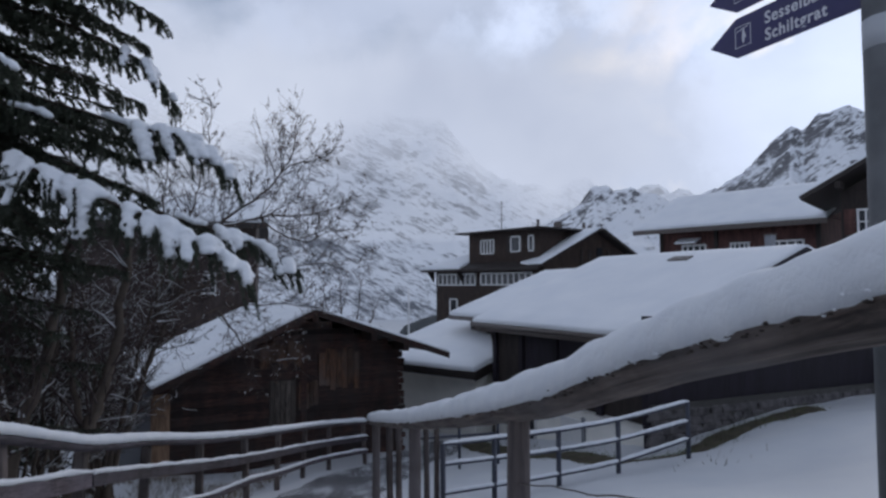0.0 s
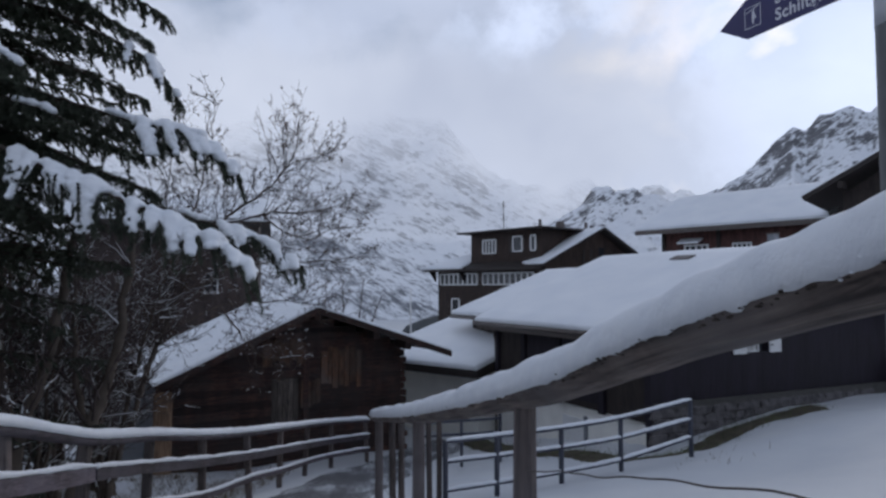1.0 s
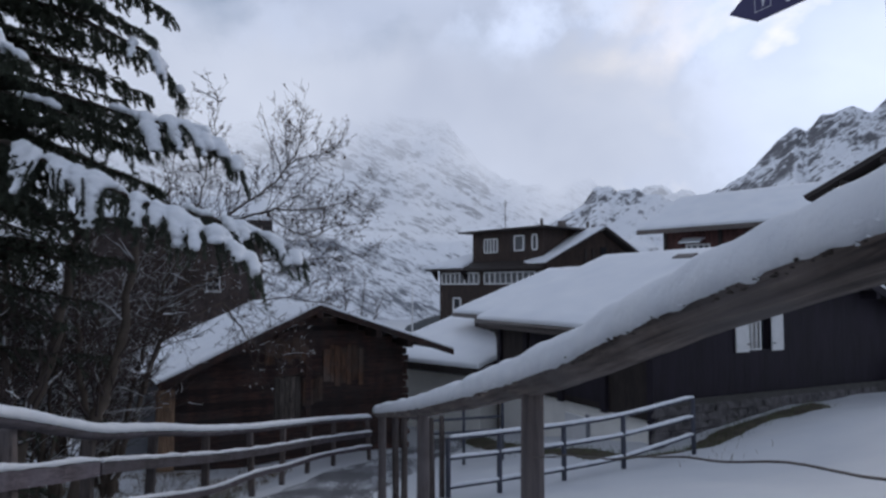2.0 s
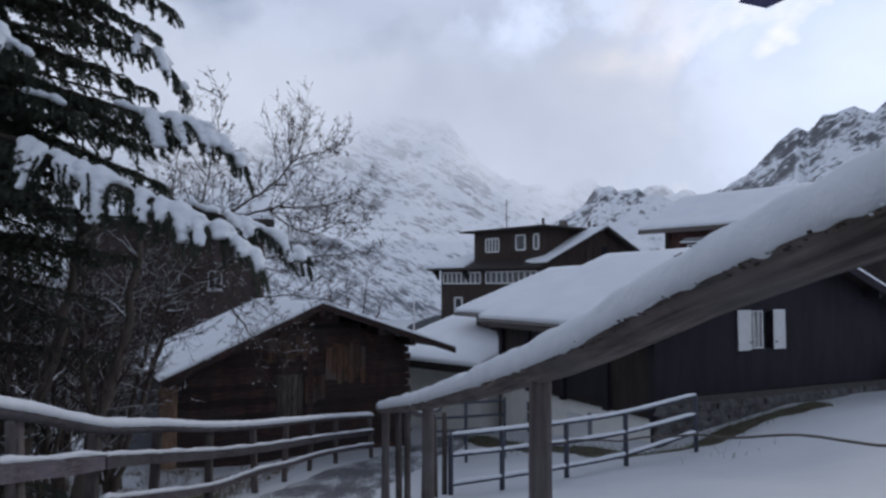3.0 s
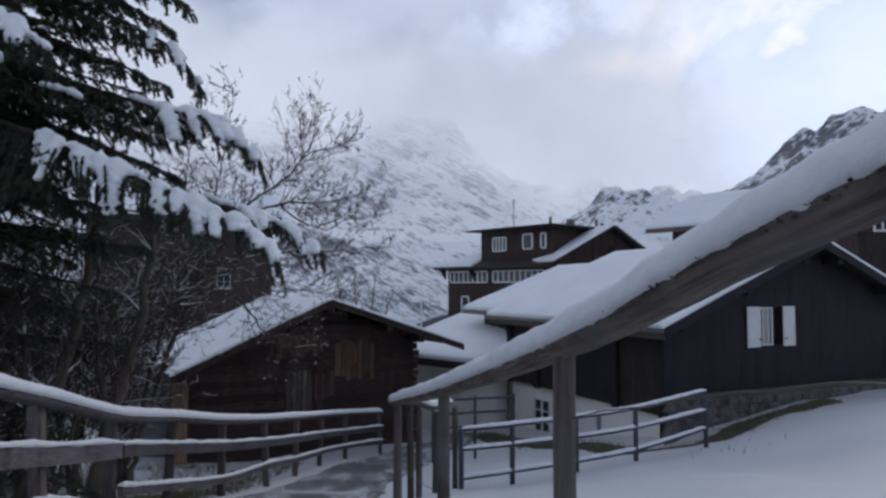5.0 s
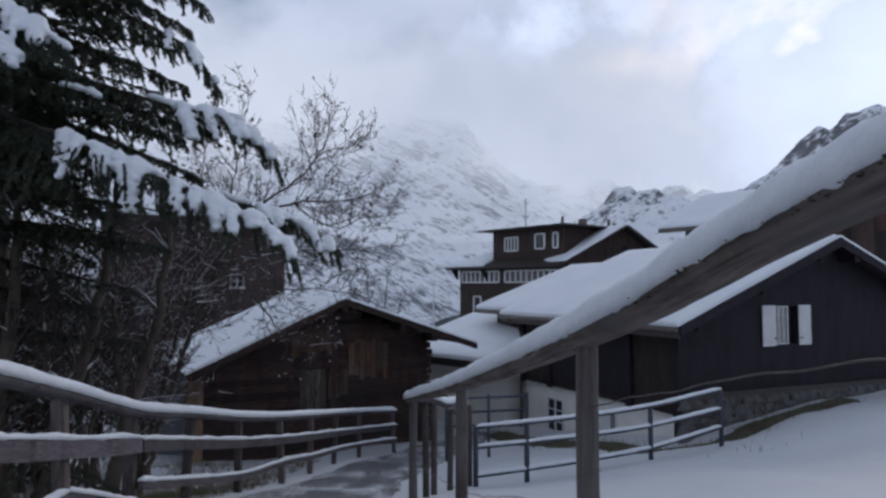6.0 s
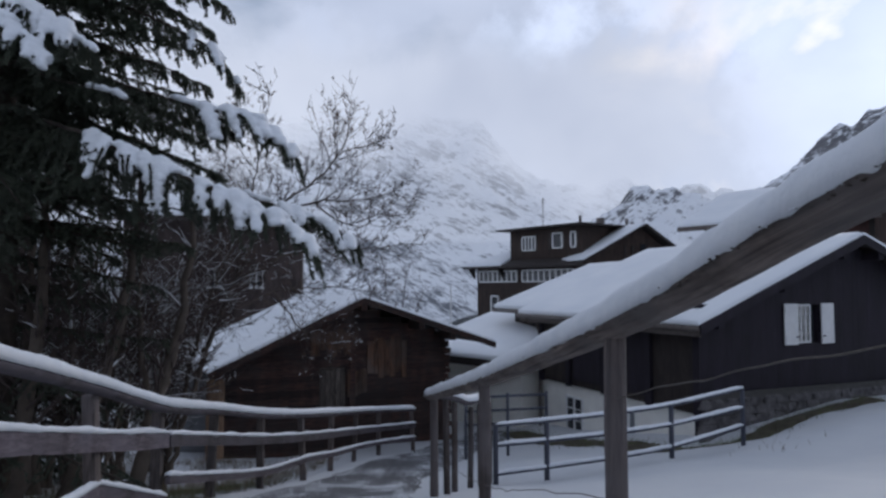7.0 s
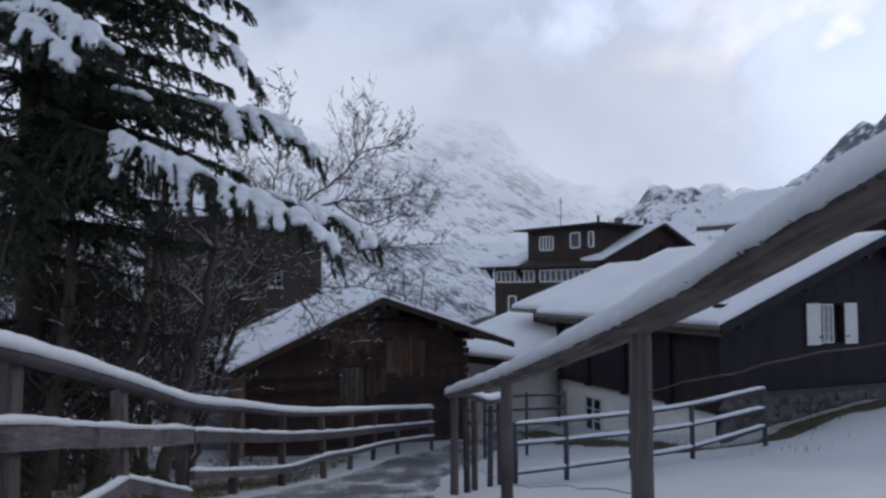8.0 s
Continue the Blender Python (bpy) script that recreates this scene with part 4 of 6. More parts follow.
def red_house():
    h = thing("chalet", frame_at(13.85, 50.0, -49.5), "red-brown timber chalet with a broad snow-covered roof", "house")
    L, ez, rz, P = 13.2, 5.5, 8.35, 6.2
    part("wall", box_bm(1.5, L - 0.9, 1.2, 9.5, -2, ez + 0.3), RED_BOARD, h, "red-brown boarded wall")
    roof_plane(h, (0, 0, ez), (L, 0, ez), (L, P, rz), (0, P, rz), 0.12, 0.2, 61, n=18)
    roof_plane(h, (0, 2 * P, ez), (L, 2 * P, ez), (L, P, rz), (0, P, rz), 0.12, 0.2, 62, n=18)
    part("eave_board", box_bm(0, L, -0.045, -0.003, ez - 0.2, ez + 0.12), GUTTER, h)
    for x in (0.02, L - 0.14):
        part("gable", prism(bmesh.new(), [(1.52 if x < 1 else x - 0.8, 1.4, ez + 0.31), (1.52 if x < 1 else x - 0.8, 2 * P - 1.4, ez + 0.31), (1.52 if x < 1 else x - 0.8, P, rz - 0.15)], (0.2, 0, 0)), RED_BOARD, h)
    for x in (1.46, 5.6, L - 1.1):
        part("corner_board", box_bm(x, x + 0.25, 1.1, 1.198, -2, ez + 0.2), DARK_TRIM, h)
    for x0, x1 in ((3.2, 5.0), (6.7, 8.0), (9.4, 11.4)):
        w = window_unit(h, x0, x1, 3.3, 4.5, 1.19, 4, 1, 0.12, 0.1)
        part("sill", box_bm(x0 - 0.15, x1 + 0.15, 1.02, 1.19, 3.2, 3.296), WHITE_PAINT, w)
    part("canopy", prism(bmesh.new(), [(3.0, 0.5, 4.55), (4.6, 0.5, 4.55), (4.6, 1.18, 4.85), (3.0, 1.18, 4.85)], (0, 0, 0.12)), SNOW_ROOF, h, "small snowed canopy")


def dark_house():
    h = thing("chalet", frame_at(18.3, 35.0, -38.0), "dark timber chalet with deep eaves", "house")
    W, ez, rz, ax = 11.0, 6.0, 9.1, 5.5
    part("wall", box_bm(1.6, W - 1.2, 1.2, 9.0, -1, ez + 0.4), BROWN_BOARD, h)
    part("gable", prism(bmesh.new(), [(1.7, 1.3, ez + 0.403), (W - 1.3, 1.3, ez + 0.403), (ax, 1.3, rz - 0.3)], (0, 0.2, 0)), BROWN_BOARD, h)
    roof_plane(h, (0, 0, ez), (0, 10, ez), (ax, 10, rz), (ax, 0, rz), 0.22, 0.06, 71)
    roof_plane(h, (W, 0, ez), (W, 10, ez), (ax, 10, rz), (ax, 0, rz), 0.22, 0.06, 72)
    for f in (0.3, 0.62):
        part("purlin", box_bm(ax * f - 0.13, ax * f + 0.13, 0.05, 1.2, ez + (rz - ez) * f - 0.42, ez + (rz - ez) * f - 0.08), BROWN_BOARD, h)
    w = window_unit(h, 2.3, 3.1, 4.2, 5.5, 1.19, 2, 2, 0.1, 0.08)
    part("shutter", box_bm(1.75, 2.26, 1.1, 1.18, 4.2, 5.5), RED_BOARD, w)


def left_houses():
    h = thing("shed", frame_at(-8.3, 16.6, 22.0), "grey plastered shed beside the barn", "shed")
    part("wall", box_bm(0, 1.9, 0, 3.5, -3.4, -0.75), GREY_PLASTER, h)
    roof_plane(h, (-0.2, -0.2, -0.72), (2.0, -0.2, -0.72), (2.0, 3.6, -0.3), (-0.2, 3.6, -0.3), 0.08, 0.1, 81, n=6, m=6)
    h = thing("chalet", frame_at(-16.5, 28.2, 14.0, 0.4), "faded brown timber chalet half hidden behind the trees", "house")
    part("wall", box_bm(0.8, 8.5, 0.8, 8, -4, 4.1), FADED_BOARD, h)
    roof_plane(h, (0, 0, 4.0), (9, 0, 4.0), (9, 4.5, 5.4), (0, 4.5, 5.4), 0.12, 0.18, 82)
    roof_plane(h, (0, 9, 4.0), (9, 9, 4.0), (9, 4.5, 5.4), (0, 4.5, 5.4), 0.12, 0.18, 83)
    part("gable", prism(bmesh.new(), [(8.3, 1.0, 4.103), (8.3, 8.0, 4.103), (8.3, 4.5, 5.2)], (0.2, 0, 0)), FADED_BOARD, h)
    part("eave_board", box_bm(0, 9, -0.045, -0.003, 3.86, 4.12), DARK_TRIM, h)
    for x in (4.4, 6.2):
        w = window_unit(h, x, x + 0.6, 1.0, 1.85, 0.79, 2, 3, 0.05, 0.08)
        part("sill", box_bm(x - 0.05, x + 0.65, 0.70, 0.79, 0.93, 0.996), WHITE_PAINT, w)



def flagpole():
    z0 = ground_height(-2.0, 40.0)
    f = thing("flagpole", Matrix.Translation((-2.0, 40.0, z0)), "thin white flagpole without a flag", "flagpole")
    part("pole", tube(bmesh.new(), [(0, 0, -0.3), (0, 0, 1.45 - z0)], [0.06, 0.04], 8), WHITE_PAINT, f, smooth=True)
    part("finial", box_bm(-0.05, 0.05, -0.05, 0.05, 1.452 - z0, 1.53 - z0, bev=0.02), WHITE_PAINT, f)


flagpole()
black_house()
rear_wing()
white_house()
barn()
hotel()
gable_wing()
red_house()
dark_house()
left_houses()

# ---- fences and sign ----


def ground_at(x, y):
    return ground_height(x, y)


def post_part(parent, x, y, zt, w, name="post", lean=(0, 0), round_=False, seed=0):
    zb = ground_at(x, y) - 0.25
    bm = bmesh.new()
    if round_:
        pts = [(x + lean[0] * (f - 1), y + lean[1] * (f - 1), zb + (zt - zb) * f) for f in (0, 0.25, 0.5, 0.75, 0.97, 1)]
        tube(bm, pts, [w * 0.54, w * 0.52, w * 0.5, w * 0.5, w * 0.49, w * 0.42], 10, 0.12, 1.0, seed)
    else:
        box(bm, x - w / 2, x + w / 2, y - w / 2, y + w / 2, zb, zt, bev=w * 0.12)
        for v in bm.verts:
            v.co.x += lean[0] * (v.co.z - zt) + 0.006 * noise.noise(v.co * 5)
            v.co.y += lean[1] * (v.co.z - zt)
    return part(name, bm, POST_WOOD, parent, world=True, smooth=round_)


def plank_part(parent, pts, h, t, name="rail", mat=None, wob=0.008, seed=0):
    """A sawn rail on edge along pts (the line of its middle)."""
    bm = bmesh.new()
    rings = []
    pts = [Vector(p) for p in pts]
    for i, p in enumerate(pts):
        d = (pts[min(i + 1, len(pts) - 1)] - pts[max(i - 1, 0)]).normalized()
        s = d.cross(Vector((0, 0, 1))).normalized() * (t / 2)
        hh = h / 2 * (1 + 0.08 * noise.noise(p * 1.7 + Vector((seed, 0, 0))))
        dz = wob * noise.noise(p * 3 + Vector((0, seed, 0)))
        c = 0.012
        prof = ((1, -hh), (1, hh - c), (1 - 2 * c / t, hh), (-1 + 2 * c / t, hh), (-1, hh - c), (-1, -hh))
        rings.append([bm.verts.new(p + s * a + Vector((0, 0, b + dz))) for a, b in prof])
    for a, b in zip(rings, rings[1:]):
        for k in range(6):
            bm.faces.new((a[k], a[(k + 1) % 6], b[(k + 1) % 6], b[k]))
    bm.faces.new(rings[0][::-1])
    bm.faces.new(rings[-1])
    bmesh.ops.recalc_face_normals(bm, faces=bm.faces)
    return part(name, bm, mat or GREY_WOOD, parent, world=True)


def left_fence():
    posts = [(-2.62, 1.75, 1.30), (-2.8, 3.3, 0.97), (-3.09, 4.9, 0.59), (-3.25, 6.35, 0.20), (-3.38, 8.07, -0.14), (-3.36, 9.78, -0.50),
             (-3.23, 11.5, -0.81), (-3.07, 13.2, -1.09), (-2.9, 14.9, -1.36), (-2.62, 16.3, -1.58), (-1.95, 17.4, -1.74)]
    f = thing("fence", Matrix.Translation((-3.2, 8.0, ground_at(-3.2, 8.0))), "weathered grey wooden rail fence capped with snow along the path", "fence", "path fences")
    for i, (x, y, z) in enumerate(posts):
        post_part(f, x - 0.07, y, z + 0.01, 0.095 if i != 1 else 0.12, lean=((0.05, 0, -0.05, 0.02)[i % 4], 0), seed=i)
    up = [(x, y, z + 0.045) for x, y, z in posts]
    up.insert(0, (-2.5, -1.0, 1.95))
    line = along(up, 0.3)
    bm = tube(bmesh.new(), line, 0.052, 8, 0.18, 0.85)
    r = part("top_rail", bm, GREY_WOOD, f, "round weathered top rail", smooth=True, world=True)
    fine = along([(x, y, z + 0.035) for x, y, z in up], 0.07)
    part("snow", snow_ridge(bmesh.new(), fine, 0.118, 0.080, 3, 0.12), SNOW_RAIL, r, "cushion of snow", smooth=True, world=True)
    mid = [(posts[i][0] + 0.02, posts[i][1], z) for i, z in ((0, 0.88), (1, 0.60), (2, 0.25), (3, -0.05), (4, -0.43), (5, -0.80), (6, -1.13), (7, -1.43), (8, -1.72), (9, -1.95), (10, -2.08))]
    low = [(posts[i][0] + 0.02, posts[i][1], z) for i, z in ((3, -0.42), (4, -0.86), (5, -1.25), (6, -1.50), (7, -1.80), (8, -2.06), (9, -2.28), (10, -2.4))]
    stub = [(posts[0][0], posts[0][1], 0.28), (posts[1][0], posts[1][1], 0.02), (posts[2][0], posts[2][1], -0.10), (posts[3][0], posts[3][1], -0.62)]
    for name, pieces, hgt in (("middle_rail", (mid[:4], mid[3:]), 0.15), ("lower_rail", (stub[:3], low), 0.11), ("lower_rail", (stub[2:],), 0.11)):
        for k, piece in enumerate(pieces):
            piece = [tuple(Vector(p) + Vector((0.012 * k, 0, 0))) for p in piece]
            ln = along(piece, 0.3)
            r = plank_part(f, ln, hgt if k == 0 else hgt * 0.85, 0.045, name, seed=k)
            snow = along([(x, y, z + hgt * (0.5 if k == 0 else 0.43)) for x, y, z in piece], 0.08)
            part("snow", snow_ridge(bmesh.new(), snow, 0.065, 0.032, 5 + k, 0.45), SNOW_RAIL, r, "thin line of snow", smooth=True, world=True)


def right_fence():
    f = thing("fence", Matrix.Translation((0.0, 4.0, ground_at(0.0, 4.0))), "weathered wooden handrail fence with thick snow on its rail", "fence", "path fences")
    for x, y, z, w, s in ((0.275, 2.6, 1.235, 0.088, 1), (-0.22, 5.15, 0.68, 0.092, 2), (-0.84, 8.6, 0.02, 0.10, 3), (0.86, -0.9, 2.05, 0.09, 4)):
        post_part(f, x, y, z, w, lean=(0.0, 0.0), round_=True, seed=s)
    rail = [(-0.90, 8.78, 0.02), (-0.84, 8.6, 0.06), (-0.22, 5.15, 0.715), (0.275, 2.6, 1.265), (0.49, 1.47, 1.565), (0.60, 0.9, 1.70), (0.72, 0.1, 1.86), (0.86, -0.9, 2.08), (1.0, -2.0, 2.3)]
    ln = [p - Vector((0, 0, 0.022)) for p in along(rail, 0.08)]
    bm = tube(bmesh.new(), ln, 0.074, 18, 0.10, 0.75)
    r = part("top_rail", bm, RAIL_WOOD, f, "split half-log handrail", smooth=True, world=True)
    fine = along([(x, y, z - 0.012) for x, y, z in rail], 0.014)
    part("snow", snow_ridge(bmesh.new(), fine, 0.164, 0.098, 8, 0.15, 18), SNOW_RAIL, r, "thick cushion of icy snow", smooth=True, world=True)
    # crumbs of snow and bark along the cushion's lower edge
    rng = np.random.default_rng(3)
    crumbs, bark = Lumps(rng, GRAIN), Lumps(rng, GRAIN)
    for p in along([(x, y, z - 0.024) for x, y, z in rail[2:]], 0.008):
        d = Vector((0.97, 0.18, 0))
        for sgn in (-1, 1):
            q = p + d * (sgn * 0.074) + Vector(rng.normal(size=3) * 0.006)
            if rng.random() < 0.4:
                crumbs.add(q + Vector((0, 0, 0.004)), rng.uniform(0.0012, 0.004), 0.8)
            elif rng.random() < 0.7:
                bark.add(q + Vector((0, 0, -0.006)), rng.uniform(0.002, 0.0065), 0.7)
    crumbs.build("snow_edge", SNOW, r, "crumbling snow edge")
    bark.build("loose_bark", BARK, r, "loose dark bark flakes")
    # wires stapled to the posts
    for pts in ([(1.0, -0.9, 1.5), (0.62, 0.9, 1.33), (0.45, 1.6, 1.20), (0.275, 2.55, 0.97)],
                [(1.0, -0.9, 1.0), (0.6, 0.9, 0.82), (0.275, 2.55, 0.58), (0.05, 3.8, 0.26), (-0.22, 5.1, -0.08), (-0.84, 8.55, -0.75)]):
        ln = [p + Vector((0, 0, 0.011 * noise.noise(p * 5))) for p in along(pts, 0.05)]
        part("wire", tube(bmesh.new(), ln, 0.0026, 5), WIRE, f, "slack rusty fence wire", world=True)


def gate_fence():
    f = thing("fence", Matrix.Translation((-0.6, 9.6, ground_at(-0.6, 9.6))), "short run of upright wooden posts with a snowy rail", "fence", "path fences")
    spots = [(-0.72, 9.1, -0.10), (-0.62, 9.5, -0.2), (-0.40, 10.3, -0.40), (-0.28, 10.7, -0.42), (-0.12, 11.3, -0.5)]
    for i, (x, y, z) in enumerate(spots):
        post_part(f, x, y, z, 0.085, lean=(0.02 * (i % 3 - 1), 0), round_=True, seed=20 + i)
    line = along([(-0.78, 8.8, 0.0), (-0.62, 9.5, -0.14), (-0.45, 10.1, -0.30), (-0.2, 10.9, -0.36)], 0.15)
    r = part("top_rail", tube(bmesh.new(), line, 0.045, 8, 0.15), GREY_WOOD, f, smooth=True, world=True)
    part("snow", snow_ridge(bmesh.new(), [p + Vector((0, 0, 0.03)) for p in line], 0.11, 0.08, 13, 0.2), SNOW_RAIL, r, smooth=True, world=True)


def pipe_fence(name_label, posts, tops, mids, lows, rad, snow, group):
    x, y, z = posts[0]
    f = thing("railing", Matrix.Translation((x, y, ground_at(x, y))), name_label, "railing", group)
    for i, (x, y, zt) in enumerate(posts):
        zb = ground_at(x, y) - 0.2
        part("post", tube(bmesh.new(), [(x, y, zb), (x, y, zt)], rad * 1.15, 8), PIPE_PAINT, f, smooth=True, world=True)
    for row in (tops, mids, lows):
        if not row:
            continue
        ln = along(row, 0.25)
        r = part("rail", tube(bmesh.new(), ln, rad, 8), PIPE_PAINT, f, smooth=True, world=True)
        if snow:
            fine = [p + Vector((0, 0, rad * 0.6)) for p in along(row, 0.1)]
            part("snow", snow_ridge(bmesh.new(), fine, rad * 2.0, 0.034, row[0][2], 0.35), SNOW_RAIL, r, "line of snow", smooth=True, world=True)
    return f


def railings():
    P = [(4.49, 12.8), (3.05, 12.2), (1.95, 11.85), (0.83, 11.5), (-0.02, 11.2)]
    top, mid, low = [-0.45, -0.66, -0.76, -0.82, -0.84], [-0.80, -1.0, -1.09, -1.14, -1.16], [-1.12, -1.38, -1.50, -1.58, -1.62]
    pipe_fence("dark painted pipe railing lined with snow", [(x, y, z + 0.0) for (x, y), z in zip(P, top)][:4] + [(-0.02, 11.2, -0.84)],
               [(x, y, z) for (x, y), z in zip(P, top)], [(x, y, z) for (x, y), z in zip(P, mid)], [(x, y, z) for (x, y), z in zip(P, low)], 0.038, True, "pipe railings")
    Q = [(-0.6, 15.5), (0.35, 15.8), (1.25, 16.1)]
    pipe_fence("dark pipe railing beside the white cottage", [(x, y, -1.02) for x, y in Q],
               [(x, y, -1.09) for x, y in Q], [(x, y, -1.4) for x, y in Q], [(x, y, -1.7) for x, y in Q], 0.03, False, "pipe railings")


def text_part(body, size, m, parent, name):
    c = bpy.data.curves.new(name, "FONT")
    c.body, c.size, c.extrude, c.align_x, c.align_y = body, size, 0.0006, "LEFT", "CENTER"
    c.offset, c.space_character = 0.0008, 1.1
    tmp = bpy.data.objects.new(name, c)
    me = bpy.data.meshes.new_from_object(tmp)
    bpy.data.objects.remove(tmp)
    me.transform(m)
    me.materials.clear()
    me.materials.append(SIGN_WHITE)
    me.name = name
    ob = new(name, me)
    ob.parent = parent
    FRAMES[ob.name] = FRAMES[parent.name]
    return ob


def signpost():
    px, py = 0.945, 1.40
    zb = ground_at(px, py)
    s = thing("signpost", Matrix.Translation((px, py, zb)), "galvanised steel signpost with violet-blue arrow signs", "signpost")
    part("pole", tube(bmesh.new(), [(0, 0, -0.3), (0, 0, 1.6), (0, 0, 3.2)], 0.055, 24), GALVANISED, s, "galvanised steel pole", smooth=True)
    part("sticker", tube(bmesh.new(), [(0, 0, 2.198 - zb), (0, 0, 2.262 - zb)], 0.0556, 24), plain_material("pale_sticker", (0.5, 0.52, 0.55), 0.5), s, "pale paper sticker", smooth=True)
    tip = Vector((0.755, 1.886))
    d = (tip - Vector((px, py)))
    length = d.length
    ang = math.degrees(math.atan2(d.y, d.x))
    for k, zc in enumerate((2.364, 2.489)):
        m = pose(0, 0, zc - zb, 0, 0, ang)
        hgt = 0.106
        bm = prism(bmesh.new(), [(0.05, -0.003, -hgt / 2), (length - 0.095, -0.003, -hgt / 2), (length, -0.003, 0), (length - 0.095, -0.003, hgt / 2), (0.05, -0.003, hgt / 2)], (0, 0.006, 0))
        bm.transform(m)
        a = part("arrow_sign", bm, SIGN_BLUE, s, "violet-blue enamel arrow sign with white lettering")
        face = m @ Matrix.Rotation(math.pi, 4, "Z") @ pose(0, -0.0034, 0, 90, 0, 0)
        # reading starts at the arrow's tip
        ic = bmesh.new()
        x0 = -(length - 0.092)
        for q in ((x0, x0 + 0.054, 0.027, 0.0285), (x0, x0 + 0.054, -0.0285, -0.027), (x0, x0 + 0.0015, -0.027, 0.027), (x0 + 0.0525, x0 + 0.054, -0.027, 0.027)):
            box(ic, q[0], q[1], q[2], q[3], -0.0004, 0.0006)
        if k == 0:
            prism(ic, [(x0 + 0.006, 0.014, 0), (x0 + 0.047, 0.022, 0), (x0 + 0.047, 0.0245, 0), (x0 + 0.006, 0.0165, 0)], (0, 0, 0.0006))
            prism(ic, [(x0 + 0.026, 0.012, 0), (x0 + 0.031, 0.020, 0), (x0 + 0.034, 0.006, 0), (x0 + 0.040, -0.006, 0), (x0 + 0.033, -0.006, 0), (x0 + 0.030, -0.020, 0), (x0 + 0.026, -0.019, 0), (x0 + 0.024, -0.002, 0)], (0, 0, 0.0006))
            box(ic, x0 + 0.292, x0 + 0.318, 0.002, 0.03, 0, 0.0006)
        else:
            box(ic, x0 + 0.012, x0 + 0.042, -0.016, 0.012, 0, 0.0006)
            box(ic, x0 + 0.012, x0 + 0.042, 0.016, 0.02, 0, 0.0006)
        ic.transform(face)
        tagged(part("pictogram", ic, SIGN_WHITE, a, "white pictogram"), kind="stuff")
        if k == 0:
            text_part("Sesselbahn", 0.043, face @ Matrix.Translation((x0 + 0.1, 0.019, 0)), a, "lettering")
            text_part("Schiltgrat", 0.043, face @ Matrix.Translation((x0 + 0.1, -0.025, 0)), a, "lettering")
        bm = bmesh.new()
        box(bm, 0.028, 0.075, -0.012, -0.0045, -0.02, 0.02, bev=0.002)
        bm.transform(m)
        part("clamp", bm, GALVANISED, a, "steel clamp")


def verge():
    """Bare earth that the eaves keep free of snow, along the chalet's foot."""
    line = along([(0.7, 20.4, 0), (1.85, 17.7, 0), (3.6, 14.65, 0), (4.6, 14.2, 0), (5.6, 14.72, 0), (6.6, 15.22, 0), (8.4, 16.05, 0)], 0.15)
    verts, faces = [], []
    for i, p in enumerate(line):
        d = (line[min(i + 1, len(line) - 1)] - line[max(i - 1, 0)]).normalized()
        s = Vector((d.y, -d.x, 0))
        w = 0.60 + 0.16 * noise.noise(p * 1.4)
        for j in range(5):
            q = p + s * (w * (j / 2 - 1))
            h = (-0.06, 0.03, 0.05, 0.03, -0.06)[j] + 0.035 * noise.noise(q * 6)
            verts.append((q.x, q.y, ground_height(q.x, q.y) + h))
    for i in range(len(line) - 1):
        for j in range(4):
            a = i * 5 + j
            faces.append((a, a + 1, a + 6, a + 5))
    me = bpy.data.meshes.new("verge")
    me.from_pydata(verts, [], faces)
    me.materials.append(SOIL)
    me.shade_smooth()
    tagged(new("verge", me), "strip of bare frozen earth along the wall", "earth", kind="structure")


verge()
left_fence()
right_fence()
gate_fence()
railings()
signpost()

# ---- trees and plants ----


def needles_along(pts, rng, per_m, length, out, width=0.0028, spread=0.75):
    """Single needles round a twig; out takes arrays of triangles."""
    pts = np.asarray(pts)
    seg = np.linalg.norm(np.diff(pts, axis=0), axis=1)
    total = seg.sum()
    k = max(2, int(total * per_m))
    cum = np.concatenate([[0], np.cumsum(seg)])
    s = rng.uniform(0, total, k)
    base = np.stack([np.interp(s, cum, pts[:, i]) for i in range(3)], -1)
    d = (pts[-1] - pts[0]) / (np.linalg.norm(pts[-1] - pts[0]) + 1e-9)
    n = rng.normal(size=(k, 3))
    n -= (n @ d)[:, None] * d
    n /= np.linalg.norm(n, axis=1)[:, None] + 1e-9
    way = n * spread + d * 0.8 + np.array([0, 0, -0.12])
    way /= np.linalg.norm(way, axis=1)[:, None]
    tip = base + way * (length * rng.uniform(0.7, 1.25, k))[:, None]
    side = np.cross(way, rng.normal(size=(k, 3)))
    side /= np.linalg.norm(side, axis=1)[:, None] + 1e-9
    out.append(np.stack([base - side * width, base + side * width, tip], 1))


